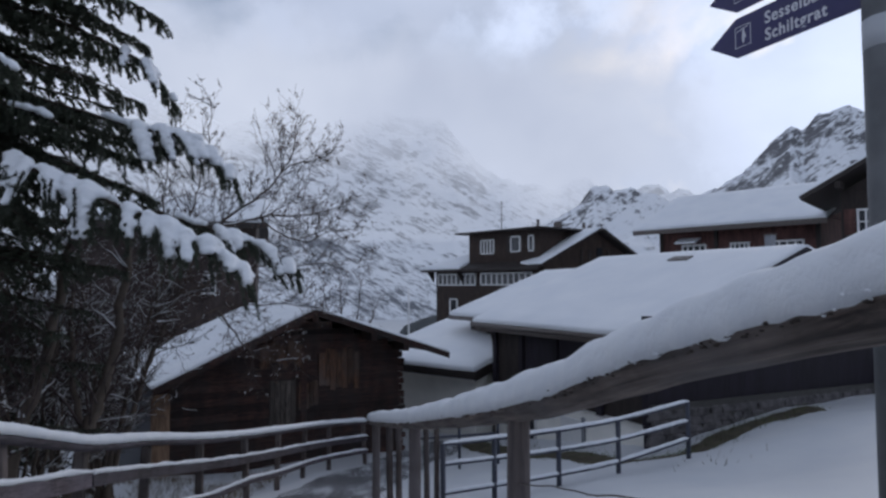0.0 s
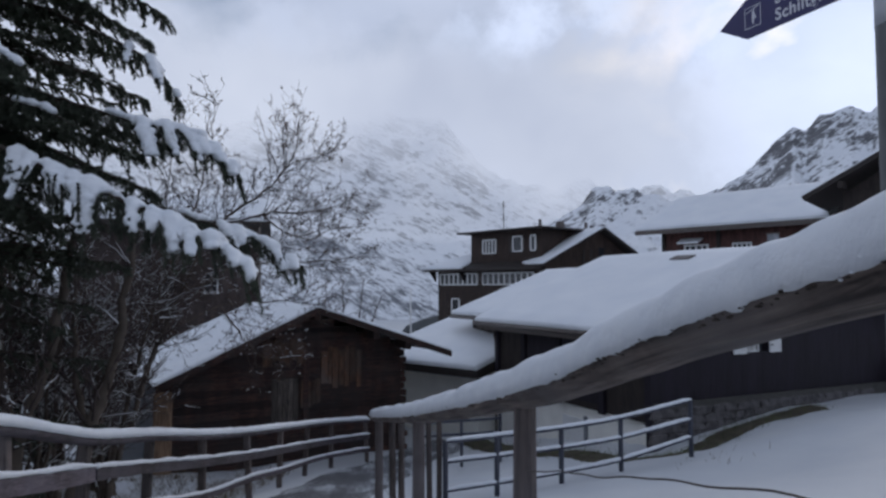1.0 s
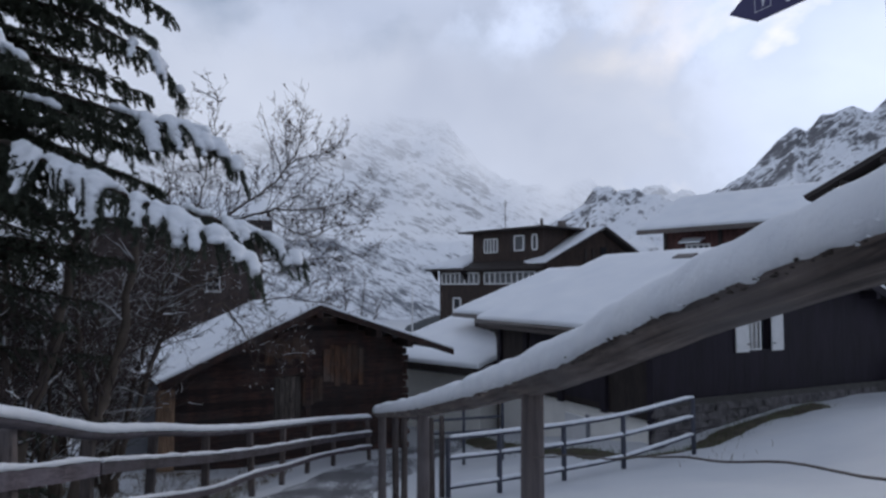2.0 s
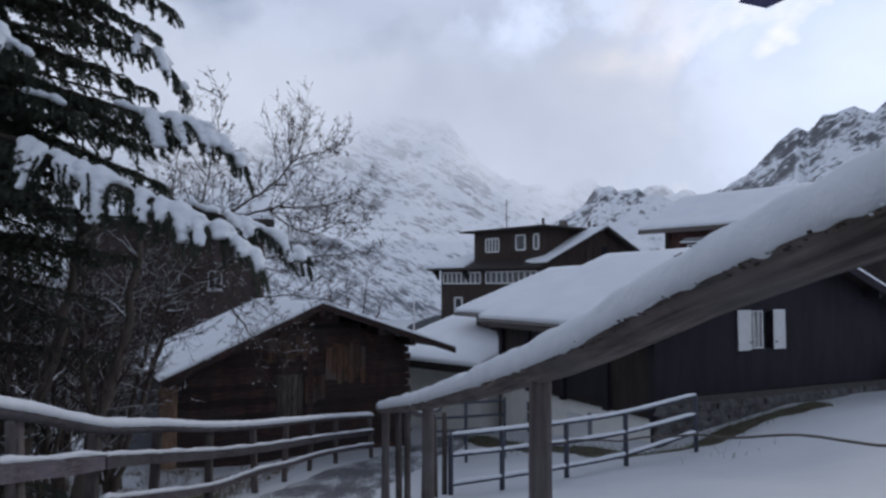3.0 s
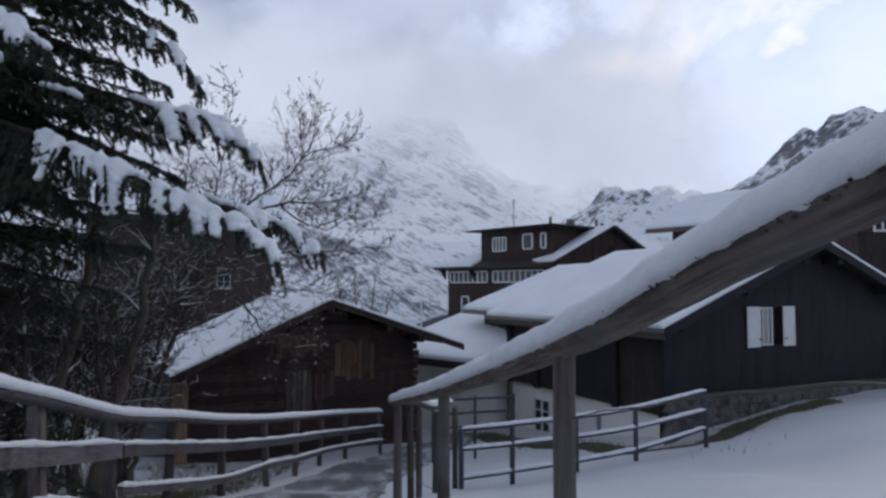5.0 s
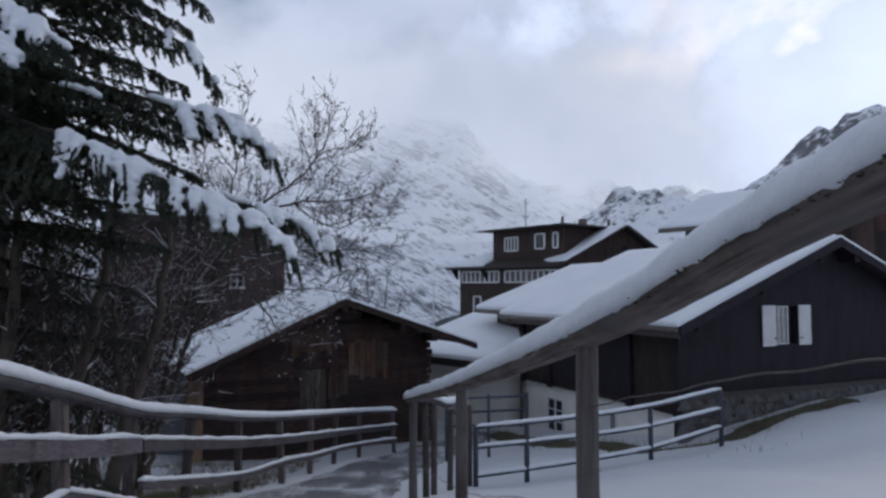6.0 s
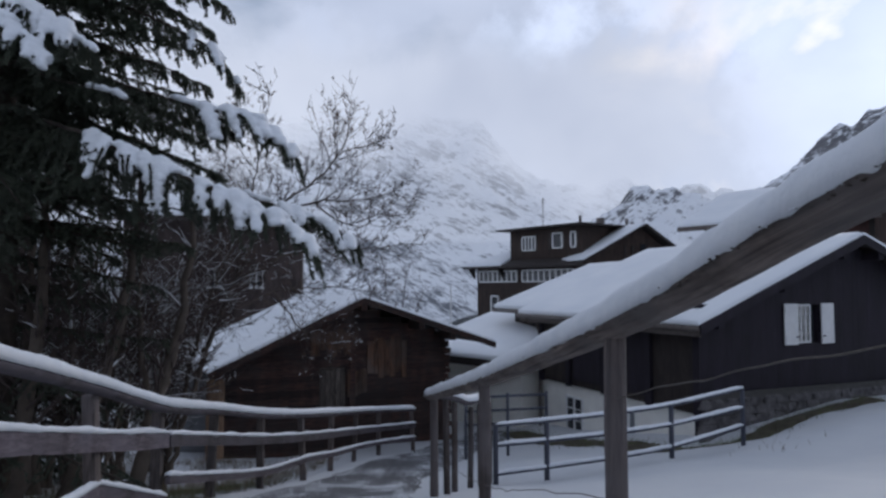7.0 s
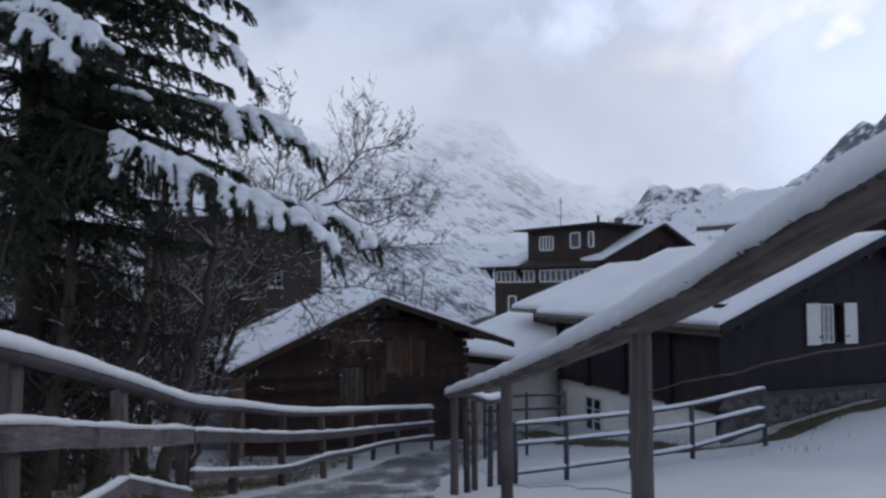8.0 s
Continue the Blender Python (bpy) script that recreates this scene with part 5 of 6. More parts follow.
def spruce(base, height, seed, fill, label, lean=0.0):
    """fill: limbs put round the trunk at random."""
    rng = np.random.default_rng(seed)
    bx, by = base
    bz = ground_height(bx, by)
    t = thing("spruce", Matrix.Translation((bx, by, bz)), label, "tree", "spruces")
    trunk = Bars()
    trunk.add([(bx + 0.05 * math.sin(z * 0.7), by + lean * z, bz - 0.2 + z) for z in np.linspace(0, height, 12)], 0.24, 0.03, 10)
    trunk.build("trunk", BARK, t, "rough dark trunk")
    wood, tris = Bars(), []
    todo = []
    for z0, reach, az, drop, dens in fill(rng, bz):
        tip = np.array([bx + reach * math.sin(az), by + reach * math.cos(az), z0 - drop])
        todo.append((z0, tip, dens))
    for z0, tip, dens in todo:
        root = np.array([bx, by, z0])
        mid = root * 0.45 + tip * 0.55 + np.array([0, 0, 0.22 * (z0 - tip[2]) + 0.1])
        axis = bez(root, mid, tip, 16)
        L = np.linalg.norm(tip - root)
        wood.add(axis, 0.035 + 0.006 * L, 0.006, 5)
        along_ = np.gradient(axis, axis=0)
        along_ /= np.linalg.norm(along_, axis=1)[:, None]
        step = 0.16
        for f in np.arange(0.18, 1.0, step / L):
            i = min(15, int(f * 15))
            p = axis[i] + (axis[min(i + 1, 15)] - axis[i]) * (f * 15 - i)
            d = along_[i]
            side = np.cross(d, [0, 0, 1.0])
            side /= np.linalg.norm(side) + 1e-9
            for sgn in (-1, 1):
                ln = (0.18 + 0.48 * math.sin(min(1, (1 - f) * 1.5 + 0.12) * 1.57)) * rng.uniform(0.6, 1.15) * min(1.1, 0.35 + L / 5)
                out = side * sgn * rng.uniform(0.6, 1.0) + d * rng.uniform(0.15, 0.7)
                end = p + out * ln + np.array([0, 0, -ln * rng.uniform(0.05, 0.42)])
                tw = bez(p, p + out * ln * 0.5 + np.array([0, 0, 0.03]), end, 5)
                wood.add(tw, 0.006, 0.002, 3)
                needles_along(tw, rng, 520 * dens, 0.042, tris, 0.008)
                # hanging side shoots
                for g in rng.uniform(0.15, 1.0, 2):
                    q = tw[0] + (tw[-1] - tw[0]) * g
                    e2 = q + out * ln * 0.3 * rng.uniform(0.2, 1.2) + side * rng.uniform(-0.17, 0.17) + np.array([0, 0, -rng.uniform(-0.03, 0.17)])
                    tw2 = np.array([q, (q + e2) / 2 + [0, 0, 0.02], e2])
                    needles_along(tw2, rng, 460 * dens, 0.040, tris, 0.008)
    wood.build("bough", BARK, t, "", "stuff")
    tri = np.concatenate(tris)
    mesh_from_arrays("crown", tri.reshape(-1, 3), np.arange(len(tri) * 3).reshape(-1, 3), NEEDLE, t, "dark green needle sprays", kind="stuff")
    return t


def snowy_spruce():
    """Drooping fans of needle sprays; thick snow lies in fingers along the twigs of the open side."""
    bx, by, height = -6.35, 8.3, 14.5
    rng = np.random.default_rng(7)
    bz = ground_height(bx, by)
    t = thing("spruce", Matrix.Translation((bx, by, bz)), "tall dark spruce with heavy snow on its drooping branches", "tree", "spruces")
    trunk = Bars()
    trunk.add([(bx + 0.05 * math.sin(z * 0.7), by, bz - 0.2 + z) for z in np.linspace(0, height, 14)], 0.2, 0.03, 12)
    trunk.build("trunk", BARK, t, "rough dark trunk")
    wood, tris, snow = Bars(), [], Lumps(rng)
    axes = []
    for z0, pts, reach, amount, f0 in BOUGHS:
        first = Vector((bx, by, z0))
        axes.append((along([first] + [Vector(p) for p in pts], 0.06), reach, amount, f0, 1.0))
    z = 0.9
    while z < 12.5:
        far = 3.9 * (1 - z / 14.5)
        for k in range(5 if z < 8 else 4):
            az = rng.uniform(2.6, 6.7)
            r = far * rng.uniform(0.6, 1.0)
            tip = Vector((bx + r * math.sin(az), by + r * math.cos(az), bz + z - r * rng.uniform(0.2, 0.4)))
            mid = Vector((bx, by, bz + z)) * 0.45 + tip * 0.55 + Vector((0, 0, 0.12 * r))
            axes.append((along([(bx, by, bz + z), mid, tip], 0.12), 0.44, 0.0, 1.0, 0.3))
        # short dark inner limbs on the open side
        for k in range(5 if z > 9.5 else 12 if z > 6 else 6 if z > 3.4 else 1):
            az = rng.uniform(0.7, 2.8)
            r = rng.uniform(1.1, 2.45) * (1 if az < 2.1 else 0.8)
            tip = Vector((bx + r * math.sin(az), by + r * math.cos(az), bz + z - rng.uniform(0.15, 0.6)))
            axes.append((along([(bx, by, bz + z), tip], 0.12), 0.46, 0.0, 1.0, 0.42))
        z += 0.45
    for axis, reach, amount, f0, dens in axes:
        axis = np.array(axis)
        k = len(axis)
        L = np.linalg.norm(np.diff(axis, axis=0), axis=1).sum()
        axis[1:-1] += rng.normal(size=(k - 2, 3)) * 0.006
        wood.add(axis, 0.022 + 0.006 * L, 0.006, 5)
        way = np.gradient(axis, axis=0)
        way /= np.linalg.norm(way, axis=1)[:, None] + 1e-9
        step = 0.075 if dens >= 1 else 0.14
        start = 0.16
        for nth, f in enumerate(np.arange(start, 1.0, step / L)):
            i = min(k - 2, int(f * (k - 1)))
            p, d = axis[i], way[i]
            side = np.cross(d, [0, 0, 1.0])
            side /= np.linalg.norm(side) + 1e-9
            for sgn in (-1, 1):
                near = amount and side[1] * sgn < 0
                ln = reach * min(1.0, 0.38 + 1.6 * (1 - f)) * min(1.0, 0.35 + 2.2 * f) * rng.uniform(0.6, 1.15) * (1.3 if near else 1.0)
                out = side * sgn * rng.uniform(0.6, 1.0) + d * rng.uniform(0.3, 0.8)
                drop = rng.uniform(0.75, 1.2) if near else rng.uniform(0.1, 0.6)
                end = p + out * ln + np.array([0, 0, -ln * drop])
                tw = bez(p, p + out * ln * 0.5 + np.array([0, 0, 0.02]), end, 5)
                wood.add(tw, 0.006, 0.002, 3)
                needles_along(tw, rng, 480 * dens, 0.040, tris, 0.0052 if dens >= 1 else 0.0095, 0.95)
                for g in rng.uniform(0.15, 1.0, 4 if dens >= 1 else 2):
                    q = tw[0] + (tw[-1] - tw[0]) * g
                    e2 = q + out * ln * 0.3 * rng.uniform(0.3, 1.1) + side * rng.uniform(-0.11, 0.11) + np.array([0, 0, -rng.uniform(-0.02, 0.10)])
                    needles_along(np.array([q, (q + e2) / 2 + [0, 0, 0.015], e2]), rng, 430 * dens, 0.036, tris, 0.0052 if dens >= 1 else 0.0095, 0.95)
                # a finger of snow on every few twigs
                gap = noise.noise(Vector(p) * 2.3 + Vector((3.1 * sgn, 0, 0)))
                if amount and f > f0 and nth % 3 == 0 and (near or nth % 2) and gap < -1.0 + amount + min(0.28, 1.6 * (f - f0)):
                    size = rng.uniform(0.054, 0.084) * (0.7 + 0.4 * amount)
                    for g in np.arange(0.0, rng.uniform(0.62, 0.95), 0.10):
                        c = tw[0] + (tw[-1] - tw[0]) * g + np.array([0, 0, 0.03 + 0.10 * g * (1 - g)]) + rng.normal(size=3) * 0.008
                        snow.add(c, size * (1.12 - 0.45 * g) * rng.uniform(0.88, 1.12), 0.92)
            if amount and f > f0 and noise.noise(Vector(p) * 2.3) < -0.75 + amount:
                snow.add(p + np.array([0, 0, 0.035]), rng.uniform(0.045, 0.07), 0.9)
    wood.build("bough", BARK, t, "", "stuff")
    tri = np.concatenate(tris)
    mesh_from_arrays("crown", tri.reshape(-1, 3), np.arange(len(tri) * 3).reshape(-1, 3), NEEDLE, t, "dark green needle sprays", kind="stuff")
    pads = snow.build("snow", SNOW, t, "heavy lumps of fresh snow on the branches")
    fuse = pads.modifiers.new("fuse", "REMESH")
    fuse.mode, fuse.voxel_size, fuse.use_smooth_shade = "VOXEL", 0.02, True
    ease = pads.modifiers.new("ease", "SMOOTH")
    ease.factor, ease.iterations = 0.5, 3


# height on the trunk, points of the bough out to its tip, length of its side twigs, snow, where the snow begins
BOUGHS = [
    (3.75, ((-5.3, 7.5, 3.32), (-4.39, 7.0, 3.0), (-3.6, 6.95, 2.66), (-2.79, 6.9, 2.3), (-2.31, 6.95, 2.08), (-1.98, 7.05, 1.74)), 0.44, 0.97, 0.45),
    (3.5, ((-4.6, 8.0, 3.0), (-3.0, 7.8, 2.46), (-2.47, 8.0, 2.28), (-2.09, 8.15, 2.12), (-1.74, 8.2, 1.88)), 0.36, 0.9, 0.70),
    (4.4, ((-5.0, 8.1, 4.0), (-3.7, 8.0, 3.6), (-3.16, 8.1, 3.5), (-2.77, 8.25, 3.26), (-2.52, 8.3, 2.98)), 0.44, 1.1, 0.58),
    (5.5, ((-5.0, 8.4, 5.1), (-3.96, 8.4, 4.63), (-3.61, 8.5, 4.36), (-3.38, 8.55, 4.0)), 0.36, 0.7, 0.72),
    (6.2, ((-5.2, 8.6, 5.9), (-4.45, 8.6, 5.56), (-3.94, 8.7, 5.33), (-3.64, 8.7, 5.16)), 0.40, 0.3, 0.8),
    (5.3, ((-6.06, 7.2, 4.86), (-5.31, 6.8, 4.50), (-4.72, 6.72, 4.18), (-4.28, 6.8, 3.84)), 0.48, 1.05, 0.40),
    (4.9, ((-6.0, 7.1, 4.50), (-5.4, 6.6, 4.28), (-4.89, 6.4, 3.95), (-4.53, 6.4, 3.60)), 0.38, 0.8, 0.55),
    (4.3, ((-5.4, 7.6, 3.9), (-4.74, 7.4, 3.68), (-4.36, 7.4, 3.56), (-4.07, 7.4, 3.40)), 0.24, 0.75, 0.74),
    (5.0, ((-5.2, 8.2, 4.5), (-4.46, 8.2, 4.26), (-4.0, 8.35, 4.08), (-3.72, 8.4, 3.96)), 0.28, 0.2, 0.8),
    (6.8, ((-5.2, 8.3, 6.3), (-4.3, 8.3, 5.9), (-3.9, 8.4, 5.7)), 0.36, 0.0, 1.0),
    (3.4, ((-5.4, 7.8, 3.0), (-4.7, 7.3, 2.6), (-4.1, 7.1, 2.2)), 0.40, 0.0, 1.0),
    (3.2, ((-6.0, 7.4, 2.9), (-5.4, 6.9, 2.6), (-4.95, 6.7, 2.2)), 0.42, 0.0, 1.0),
    (5.8, ((-5.0, 8.5, 5.4), (-4.2, 8.5, 5.0), (-3.75, 8.5, 4.75)), 0.42, 0.0, 1.0),
    (5.4, ((-5.2, 8.2, 5.0), (-4.6, 8.2, 4.75), (-4.2, 8.2, 4.55)), 0.40, 0.0, 1.0),
    (4.2, ((-5.2, 8.2, 3.9), (-4.2, 8.3, 3.6), (-3.4, 8.4, 3.36)), 0.40, 0.0, 1.0),
    (4.0, ((-5.2, 8.1, 3.7), (-4.2, 8.0, 3.4), (-3.6, 8.0, 3.2)), 0.42, 0.0, 1.0),
    (4.5, ((-5.2, 7.9, 4.1), (-4.6, 7.8, 3.85), (-4.2, 7.8, 3.65)), 0.42, 0.0, 1.0),
    (3.9, ((-5.0, 7.9, 3.4), (-4.0, 7.6, 3.0), (-3.2, 7.5, 2.66)), 0.36, 0.0, 1.0),
]
snowy_spruce()


def back_fill(rng, bz, tall=12.0, wide=2.6):
    rows = []
    z = 0.6
    while z < tall * 0.93:
        reach = wide * (1 - z / (tall + 0.5))
        for k in range(8):
            rows.append((bz + z + rng.uniform(-0.2, 0.2), reach * rng.uniform(0.7, 1.0), rng.uniform(0, 2 * math.pi), reach * rng.uniform(0.2, 0.4), 0.4))
        z += 0.5
    return rows


spruce((-8.8, 12.2), 11.0, 17, lambda r, z: back_fill(r, z, 11.0, 2.6), "dark spruce standing behind the larger one")


def bare_tree(base, limbs, seed, label, twigs, leaves, density, snowed, name="bare_tree", category="tree", group="bare trees"):
    """limbs: lines of points from the base outwards; side twigs branch off at random."""
    rng = np.random.default_rng(seed)
    bx, by = base
    bz = ground_height(bx, by)
    t = thing(name, Matrix.Translation((bx, by, bz)), label, category, group)
    bars, fine, white, leaf = Bars(), Bars(), Bars(), []

    def twig(p, d, ln, r, depth):
        bend = rng.normal(size=3) * 0.22 + np.array([0, 0, 0.10])
        d = d / np.linalg.norm(d)
        end = p + (d + bend) * ln
        pts = bez(p, p + d * ln * 0.5 + rng.normal(size=3) * 0.05 * ln, end, 6 if depth else 4)
        pts[1:-1] += rng.normal(size=(len(pts) - 2, 3)) * 0.018 * ln
        fine.add(pts, max(r, 0.0042), max(0.0028, r * 0.35), 3)
        if snowed and abs(d[2]) < 0.75 and rng.random() < snowed:
            white.add(pts + np.array([0, 0, r * 1.1 + 0.003]), r * 0.9 + 0.003, 0.002, 4)
        if depth:
            for g in np.sort(rng.uniform(0.2, 0.95, max(2, int(ln * twigs)))):
                i = min(len(pts) - 2, int(g * (len(pts) - 1)))
                q = pts[i] + (pts[i + 1] - pts[i]) * (g * (len(pts) - 1) - i)
                a = rng.normal(size=3)
                a -= (a @ d) * d
                a /= np.linalg.norm(a) + 1e-9
                twig(q, d * 0.7 + a * 0.75 + np.array([0, 0, 0.18]), ln * rng.uniform(0.28, 0.55), r * 0.55, depth - 1)
        else:
            for g in rng.uniform(0.3, 1.0, leaves):
                i = min(len(pts) - 2, int(g * (len(pts) - 1)))
                q = pts[i]
                a, b = rng.normal(size=3), rng.normal(size=3)
                a /= np.linalg.norm(a)
                b = np.cross(a, b)
                b /= np.linalg.norm(b) + 1e-9
                k = rng.uniform(0.011, 0.024)
                leaf.append(np.stack([q, q + a * k + b * k * 0.5, q + a * k * 2.1 - np.array([0, 0, k * 0.5]), q + a * k - b * k * 0.5]))

    for line, ra, rb in limbs:
        pts = np.array(along(line, 0.18))
        pts[1:-1] += rng.normal(size=(len(pts) - 2, 3)) * 0.02
        bars.add(pts, ra, rb, 6)
        L = np.linalg.norm(np.diff(pts, axis=0), axis=1).sum()
        for g in np.sort(rng.uniform(0.22, 1.0, int(L * density))):
            i = min(len(pts) - 2, int(g * (len(pts) - 1)))
            d = pts[i + 1] - pts[i]
            d /= np.linalg.norm(d) + 1e-9
            a = rng.normal(size=3)
            a -= (a @ d) * d
            a /= np.linalg.norm(a) + 1e-9
            twig(pts[i], d * 0.65 + a * 0.8 + np.array([0, 0, 0.15]), rng.uniform(0.35, 1.0) * (1.3 - 0.8 * g), 0.22 * (ra + (rb - ra) * g) + 0.003, 2)
        if snowed:
            for i in range(2, len(pts) - 1):
                if rng.random() < snowed * 0.8:
                    rr = ra + (rb - ra) * i / len(pts)
                    white.add(pts[i - 1:i + 2] + np.array([0, 0, rr * 0.8]), rr * 0.75, rr * 0.7, 5)
    bars.build("trunk", TWIG_PALE if snowed else TWIG, t, "bare forking stems")
    fine.build("crown", TWIG, t, "fine bare twigs", "stuff")
    if white.v:
        white.build("snow", SNOW, t, "snow lying along the twigs", "stuff")
    if leaf:
        lf = np.concatenate([x[None] for x in leaf])
        pick = rng.random(len(lf)) < 0.8
        for q, m, nm, lb in ((lf[pick], DRY_LEAF, "foliage", "few withered brown leaves"), (lf[~pick] + np.array([0, 0, 0.006]), SNOW, "leaf_snow", "flecks of snow held by the leaves")):
            mesh_from_arrays(nm, q.reshape(-1, 3), np.arange(len(q) * 4).reshape(-1, 4), m, t, lb, kind="stuff")
    return t


def v3(*p):
    return Vector(p)


# the bare tree whose crown reaches over the barn
bare_tree((-5.6, 11.4), [
    ([v3(-5.6, 11.4, -2.0), v3(-5.1, 11.5, -0.2), v3(-4.5, 11.6, 1.5), v3(-3.9, 11.7, 2.7), v3(-3.0, 11.8, 3.4), v3(-2.65, 11.9, 4.1), v3(-2.55, 11.9, 4.75)], 0.060, 0.007),
    ([v3(-4.5, 11.6, 1.5), v3(-4.25, 11.5, 2.9), v3(-4.0, 11.5, 3.9), v3(-3.9, 11.4, 4.85)], 0.026, 0.005),
    ([v3(-3.9, 11.7, 2.7), v3(-3.2, 11.9, 2.9), v3(-2.3, 12.2, 3.0), v3(-1.5, 12.4, 3.35)], 0.024, 0.005),
    ([v3(-4.5, 11.6, 1.5), v3(-3.6, 12.0, 2.0), v3(-2.5, 12.3, 2.1), v3(-1.25, 12.6, 2.2)], 0.024, 0.005),
    ([v3(-4.8, 11.5, 0.8), v3(-3.9, 11.9, 1.3), v3(-3.0, 12.2, 1.4), v3(-1.9, 12.5, 1.25)], 0.022, 0.005),
    ([v3(-3.0, 11.8, 3.4), v3(-2.6, 11.7, 3.8), v3(-2.1, 11.7, 3.9), v3(-1.95, 11.7, 4.2)], 0.016, 0.004),
    ([v3(-5.1, 11.5, -0.2), v3(-4.9, 11.9, 1.5), v3(-5.0, 12.2, 3.4), v3(-4.8, 12.3, 4.8)], 0.030, 0.005),
    ([v3(-3.2, 11.9, 2.9), v3(-2.6, 12.2, 2.5), v3(-2.0, 12.5, 2.7), v3(-1.5, 12.6, 2.75)], 0.015, 0.004),
    ([v3(-3.9, 11.9, 1.3), v3(-3.5, 12.3, 0.6), v3(-3.2, 12.6, 0.35), v3(-2.6, 12.8, 0.4)], 0.018, 0.004),
    ([v3(-4.5, 11.6, 1.5), v3(-4.9, 11.9, 0.9), v3(-5.3, 12.2, 0.9), v3(-5.9, 12.4, 1.3)], 0.02, 0.004),
], 5, "leafless young tree with thin twigs and few brown leaves", 6.5, 3, 13, 0.12)

# thicket of bare stems under the spruce
rs = random.Random(12)
for k, (sx, sy, sh) in enumerate(((-6.9, 10.2, 4.2), (-5.9, 9.8, 3.8), (-7.6, 12.2, 4.8), (-6.5, 12.2, 4.8), (-8.6, 9.6, 4.0), (-6.2, 11.0, 4.3), (-6.3, 13.2, 4.8), (-5.9, 12.0, 4.6), (-7.2, 11.2, 4.4), (-6.9, 13.6, 5.0), (-8.2, 11.0, 4.6))):
    z0 = ground_height(sx, sy)
    lines = []
    for j in range(5):
        a = rs.uniform(0, 6.28)
        ln = sh * rs.uniform(0.75, 1.1)
        out = ln * rs.uniform(0.15, 0.45)
        lines.append(([v3(sx, sy, z0 - 0.1), v3(sx + 0.3 * out * math.cos(a), sy + 0.3 * out * math.sin(a), z0 + ln * 0.35),
                       v3(sx + 0.75 * out * math.cos(a), sy + 0.75 * out * math.sin(a), z0 + ln * 0.75), v3(sx + out * 1.25 * math.cos(a), sy + out * 1.25 * math.sin(a), z0 + ln)], rs.uniform(0.03, 0.06), 0.007))
    bare_tree((sx, sy), lines, 40 + k, "dense bare shrub with snow on its twigs", 4.2, 0, 10, 0.36, "shrub", "shrub", "thicket shrubs")

# dark stems that stand close behind the fence
for k, (sx, sy, dx, dy) in enumerate(((-5.85, 8.0, 0.15, 0.2), (-5.6, 8.6, 0.75, 0.3), (-4.95, 9.1, 0.55, 0.5), (-6.6, 9.4, -0.3, 0.2))):
    z0 = ground_height(sx, sy)
    main = [v3(sx, sy, z0 - 0.1), v3(sx + dx * 0.3, sy + dy * 0.3, z0 + 1.1), v3(sx + dx * 0.7, sy + dy, z0 + 2.4), v3(sx + dx, sy + dy * 1.3, z0 + 4.4)]
    fork = [main[1], v3(sx - dx * 0.3, sy + 0.4, z0 + 2.2), v3(sx - dx * 0.5, sy + 0.6, z0 + 3.6)]
    bare_tree((sx, sy), [(main, 0.125, 0.03), (fork, 0.06, 0.015)], 60 + k, "dark slender leafless tree close behind the fence", 4.0, 0, 8, 0.12)

# brown bush behind the barn roof
lines = [([v3(-3.6, 26.0, -3.3), v3(-3.6 + dx * 0.5, 26.0, -0.5), v3(-3.6 + dx, 26.0 + dy, zt)], 0.06, 0.01) for dx, dy, zt in ((-1.0, 0.3, 1.6), (-0.3, -0.3, 2.2), (0.5, 0.2, 2.0), (1.2, 0, 1.3), (-1.7, 0, 1.1))]
bare_tree((-3.6, 26.0), lines, 77, "brown leafless bush behind the barn", 4.0, 2, 8, 0.0, "shrub", "shrub", "thicket shrubs")


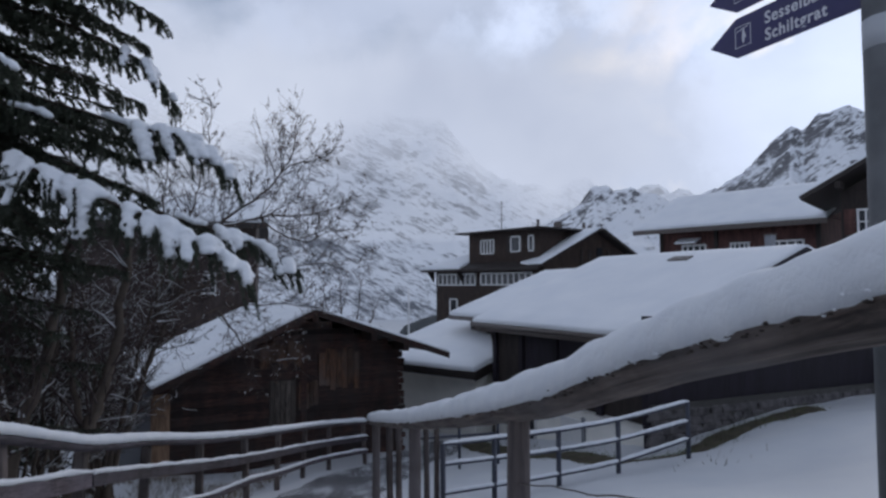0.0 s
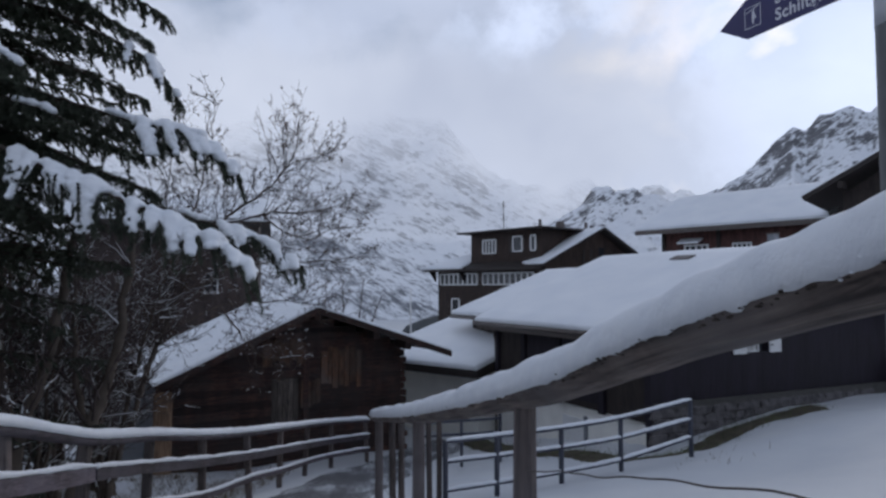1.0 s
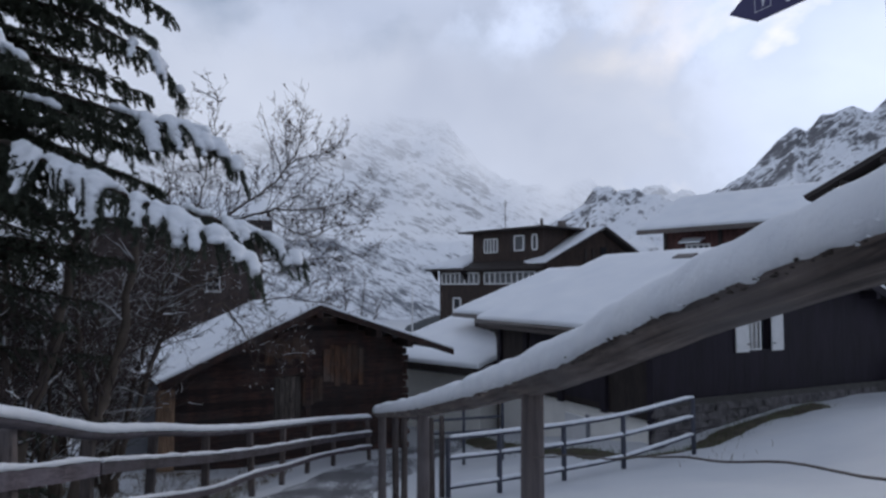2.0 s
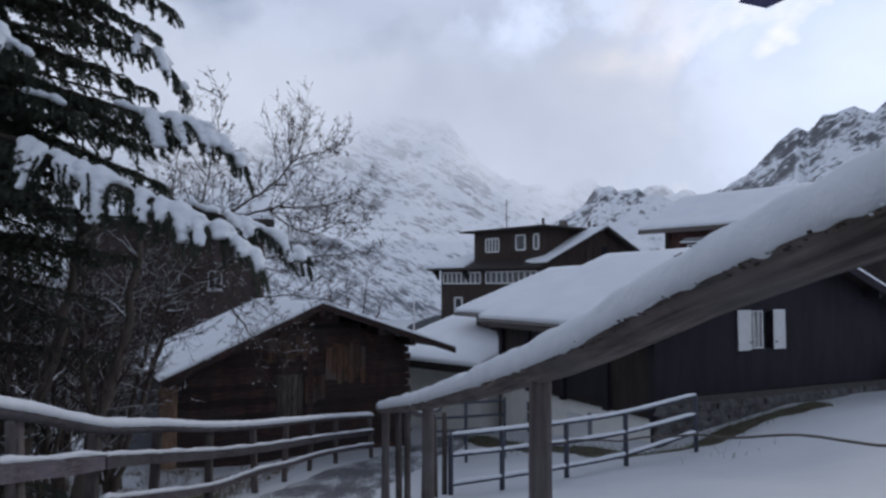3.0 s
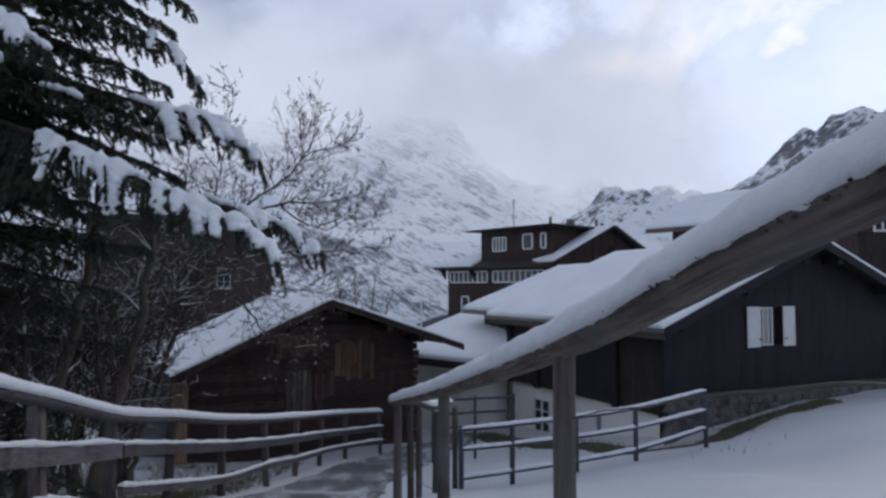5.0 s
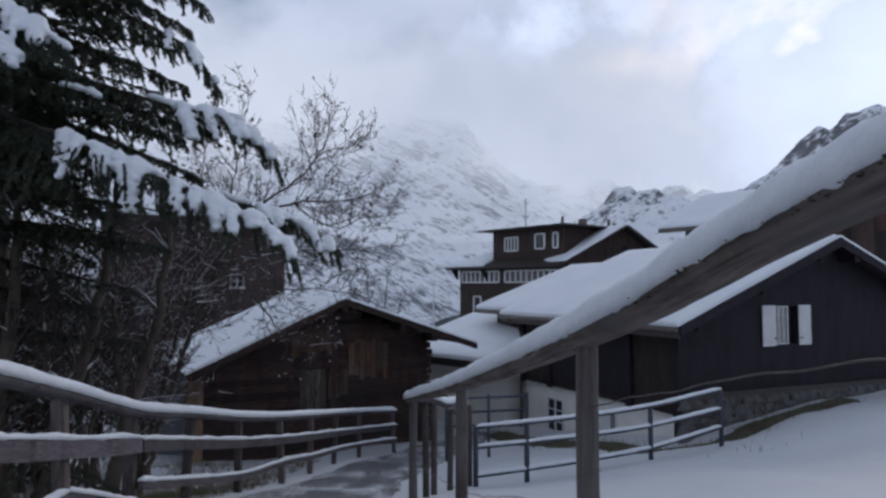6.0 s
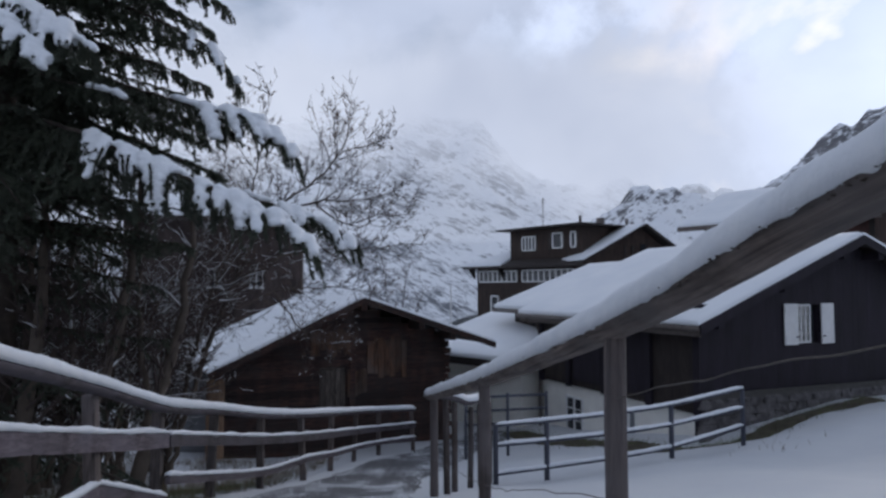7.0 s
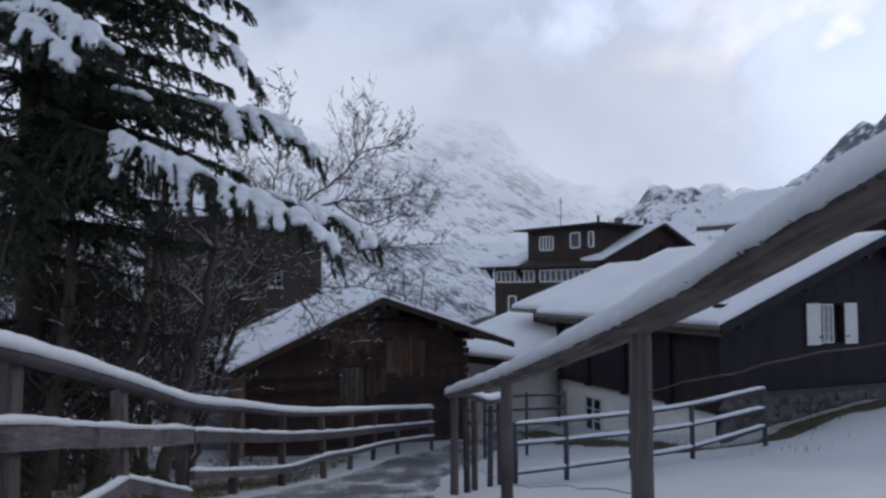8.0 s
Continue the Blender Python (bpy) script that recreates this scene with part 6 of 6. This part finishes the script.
def grass():
    rng = np.random.default_rng(9)
    g = thing("grass", Matrix(), "frosted green grass blades poking through the snow", "grass", kind="stuff")
    tri = []
    for k in range(9000):
        x, y = rng.uniform(-6.3, -3.45), rng.uniform(4.5, 11.5)
        if noise.noise(Vector((x * 1.1, y * 1.1, 3))) < -0.08:
            continue
        z = ground_height(x, y)
        a = rng.uniform(0, 6.28)
        h = rng.uniform(0.04, 0.16)
        w = np.array([math.cos(a), math.sin(a), 0]) * 0.004
        p = np.array([x, y, z - 0.01])
        tri.append(np.stack([p - w, p + w, p + np.array([math.sin(a) * h * 0.5, -math.cos(a) * h * 0.5, h])]))
    foot = along([(0.7, 20.4, 0), (1.85, 17.7, 0), (3.6, 14.65, 0), (4.6, 14.2, 0), (5.6, 14.72, 0), (6.6, 15.22, 0), (8.4, 16.05, 0)], 0.1)
    for k in range(2600):
        c = foot[rng.integers(len(foot))]
        x, y = c.x + rng.normal() * 0.28, c.y + rng.normal() * 0.28
        p = np.array([x, y, ground_height(x, y)])
        a, h = rng.uniform(0, 6.28), rng.uniform(0.04, 0.17)
        w = np.array([math.cos(a), math.sin(a), 0]) * 0.006
        tri.append(np.stack([p - w, p + w, p + np.array([math.sin(a) * h * 0.7, -math.cos(a) * h * 0.7, h])]))
    tri = np.stack(tri)
    dead = []
    for k in range(22):
        x, y = rng.normal(4.6, 0.4), rng.normal(12.0, 0.4)
        p = np.array([x, y, ground_height(x, y) - 0.01])
        a, h = rng.uniform(0, 6.28), rng.uniform(0.05, 0.16)
        w = np.array([math.cos(a), math.sin(a), 0]) * 0.006
        dead.append(np.stack([p - w, p + w, p + np.array([math.sin(a) * h * 0.6, -math.cos(a) * h * 0.6, h])]))
    for k in range(15000):
        x, y = rng.uniform(-8.5, -3.4), rng.uniform(4.2, 16.0)
        if noise.noise(Vector((x * 0.9, y * 0.9, 11))) < -0.1:
            continue
        p = np.array([x, y, ground_height(x, y) - 0.01])
        a, h = rng.uniform(0, 6.28), rng.uniform(0.06, 0.30)
        w = np.array([math.cos(a), math.sin(a), 0]) * 0.0045
        dead.append(np.stack([p - w, p + w, p + np.array([math.sin(a) * h * 0.8, -math.cos(a) * h * 0.8, h * 0.8])]))
    dead = np.stack(dead)
    mesh_from_arrays("dead_blades", dead.reshape(-1, 3), np.arange(len(dead) * 3).reshape(-1, 3), DEAD_GRASS, g, "withered brown stalks", kind="stuff")
    mesh_from_arrays("blades", tri.reshape(-1, 3), np.arange(len(tri) * 3).reshape(-1, 3), GRASS, g, kind="stuff")


grass()


# ---- cloud and painted haze before the mountain ----
def cloud_haze_sheet():
    m = bpy.data.materials.new("glowing_cloud_and_haze")
    m.use_nodes = True
    n, l = m.node_tree.nodes, m.node_tree.links
    n.clear()
    v = coords(n, l)
    big = noise_of(n, l, v, 0.0035, 7, 0.58, 0.3)
    sep = n.new("ShaderNodeSeparateXYZ")
    l.new(v, sep.inputs[0])
    up = n.new("ShaderNodeMath")
    up.operation = "MULTIPLY_ADD"
    up.inputs[1].default_value = 1 / 1500
    up.inputs[2].default_value = -0.155
    l.new(sep.outputs["Z"], up.inputs[0])
    # the cloud hangs lower over the pass
    sag = n.new("ShaderNodeMapRange")
    sag.interpolation_type = "SMOOTHSTEP"
    sag.inputs["From Min"].default_value, sag.inputs["From Max"].default_value = -60, 300
    sag.inputs["To Max"].default_value = 0.062
    l.new(sep.outputs["X"], sag.inputs["Value"])
    hang = n.new("ShaderNodeMath")
    l.new(up.outputs[0], hang.inputs[0])
    l.new(sag.outputs[0], hang.inputs[1])
    s = n.new("ShaderNodeMath")
    s.operation = "MULTIPLY_ADD"
    s.inputs[1].default_value = 0.22
    l.new(big, s.inputs[0])
    l.new(hang.outputs[0], s.inputs[2])
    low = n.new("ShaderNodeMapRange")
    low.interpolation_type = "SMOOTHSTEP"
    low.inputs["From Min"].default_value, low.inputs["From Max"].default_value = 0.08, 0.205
    # lowest opacity stays above zero: painted haze over the wall below the cloud
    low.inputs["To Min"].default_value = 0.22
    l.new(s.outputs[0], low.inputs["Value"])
    high = n.new("ShaderNodeMapRange")
    high.interpolation_type = "SMOOTHSTEP"
    high.inputs["From Min"].default_value, high.inputs["From Max"].default_value = 0.38, 0.26
    l.new(s.outputs[0], high.inputs["Value"])
    mul = n.new("ShaderNodeMath")
    mul.operation = "MULTIPLY"
    l.new(low.outputs[0], mul.inputs[0])
    l.new(high.outputs[0], mul.inputs[1])
    thin = n.new("ShaderNodeMapRange")
    thin.interpolation_type = "SMOOTHSTEP"
    thin.inputs["From Min"].default_value, thin.inputs["From Max"].default_value = 800, 300
    l.new(sep.outputs["X"], thin.inputs["Value"])
    mul2 = n.new("ShaderNodeMath")
    mul2.operation = "MULTIPLY"
    l.new(mul.outputs[0], mul2.inputs[0])
    l.new(thin.outputs[0], mul2.inputs[1])
    # the sheet glows by itself and so lightens the mountain behind it
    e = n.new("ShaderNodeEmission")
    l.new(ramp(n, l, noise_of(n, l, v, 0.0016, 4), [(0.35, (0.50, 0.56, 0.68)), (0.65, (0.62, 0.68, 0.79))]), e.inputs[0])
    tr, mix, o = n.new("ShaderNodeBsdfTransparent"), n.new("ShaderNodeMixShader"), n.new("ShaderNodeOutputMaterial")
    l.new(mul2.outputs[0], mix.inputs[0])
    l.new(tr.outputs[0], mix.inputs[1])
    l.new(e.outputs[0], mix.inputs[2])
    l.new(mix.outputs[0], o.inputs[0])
    verts, faces, k = [], [], 60
    for i in range(k + 1):
        a = radians(-75 + 130 * i / k)
        for z in (100, 400, 800, 1400):
            verts.append((1500 * math.sin(a), 1500 * math.cos(a), z))
    for i in range(k):
        for j in range(3):
            faces.append((i * 4 + j, i * 4 + 4 + j, i * 4 + 5 + j, i * 4 + 1 + j))
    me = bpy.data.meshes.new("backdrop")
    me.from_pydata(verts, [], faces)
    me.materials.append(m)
    ob = tagged(new("backdrop", me), "glowing sheet of pale cloud and painted haze before the mountain", "cloud", kind="structure")
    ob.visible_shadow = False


cloud_haze_sheet()
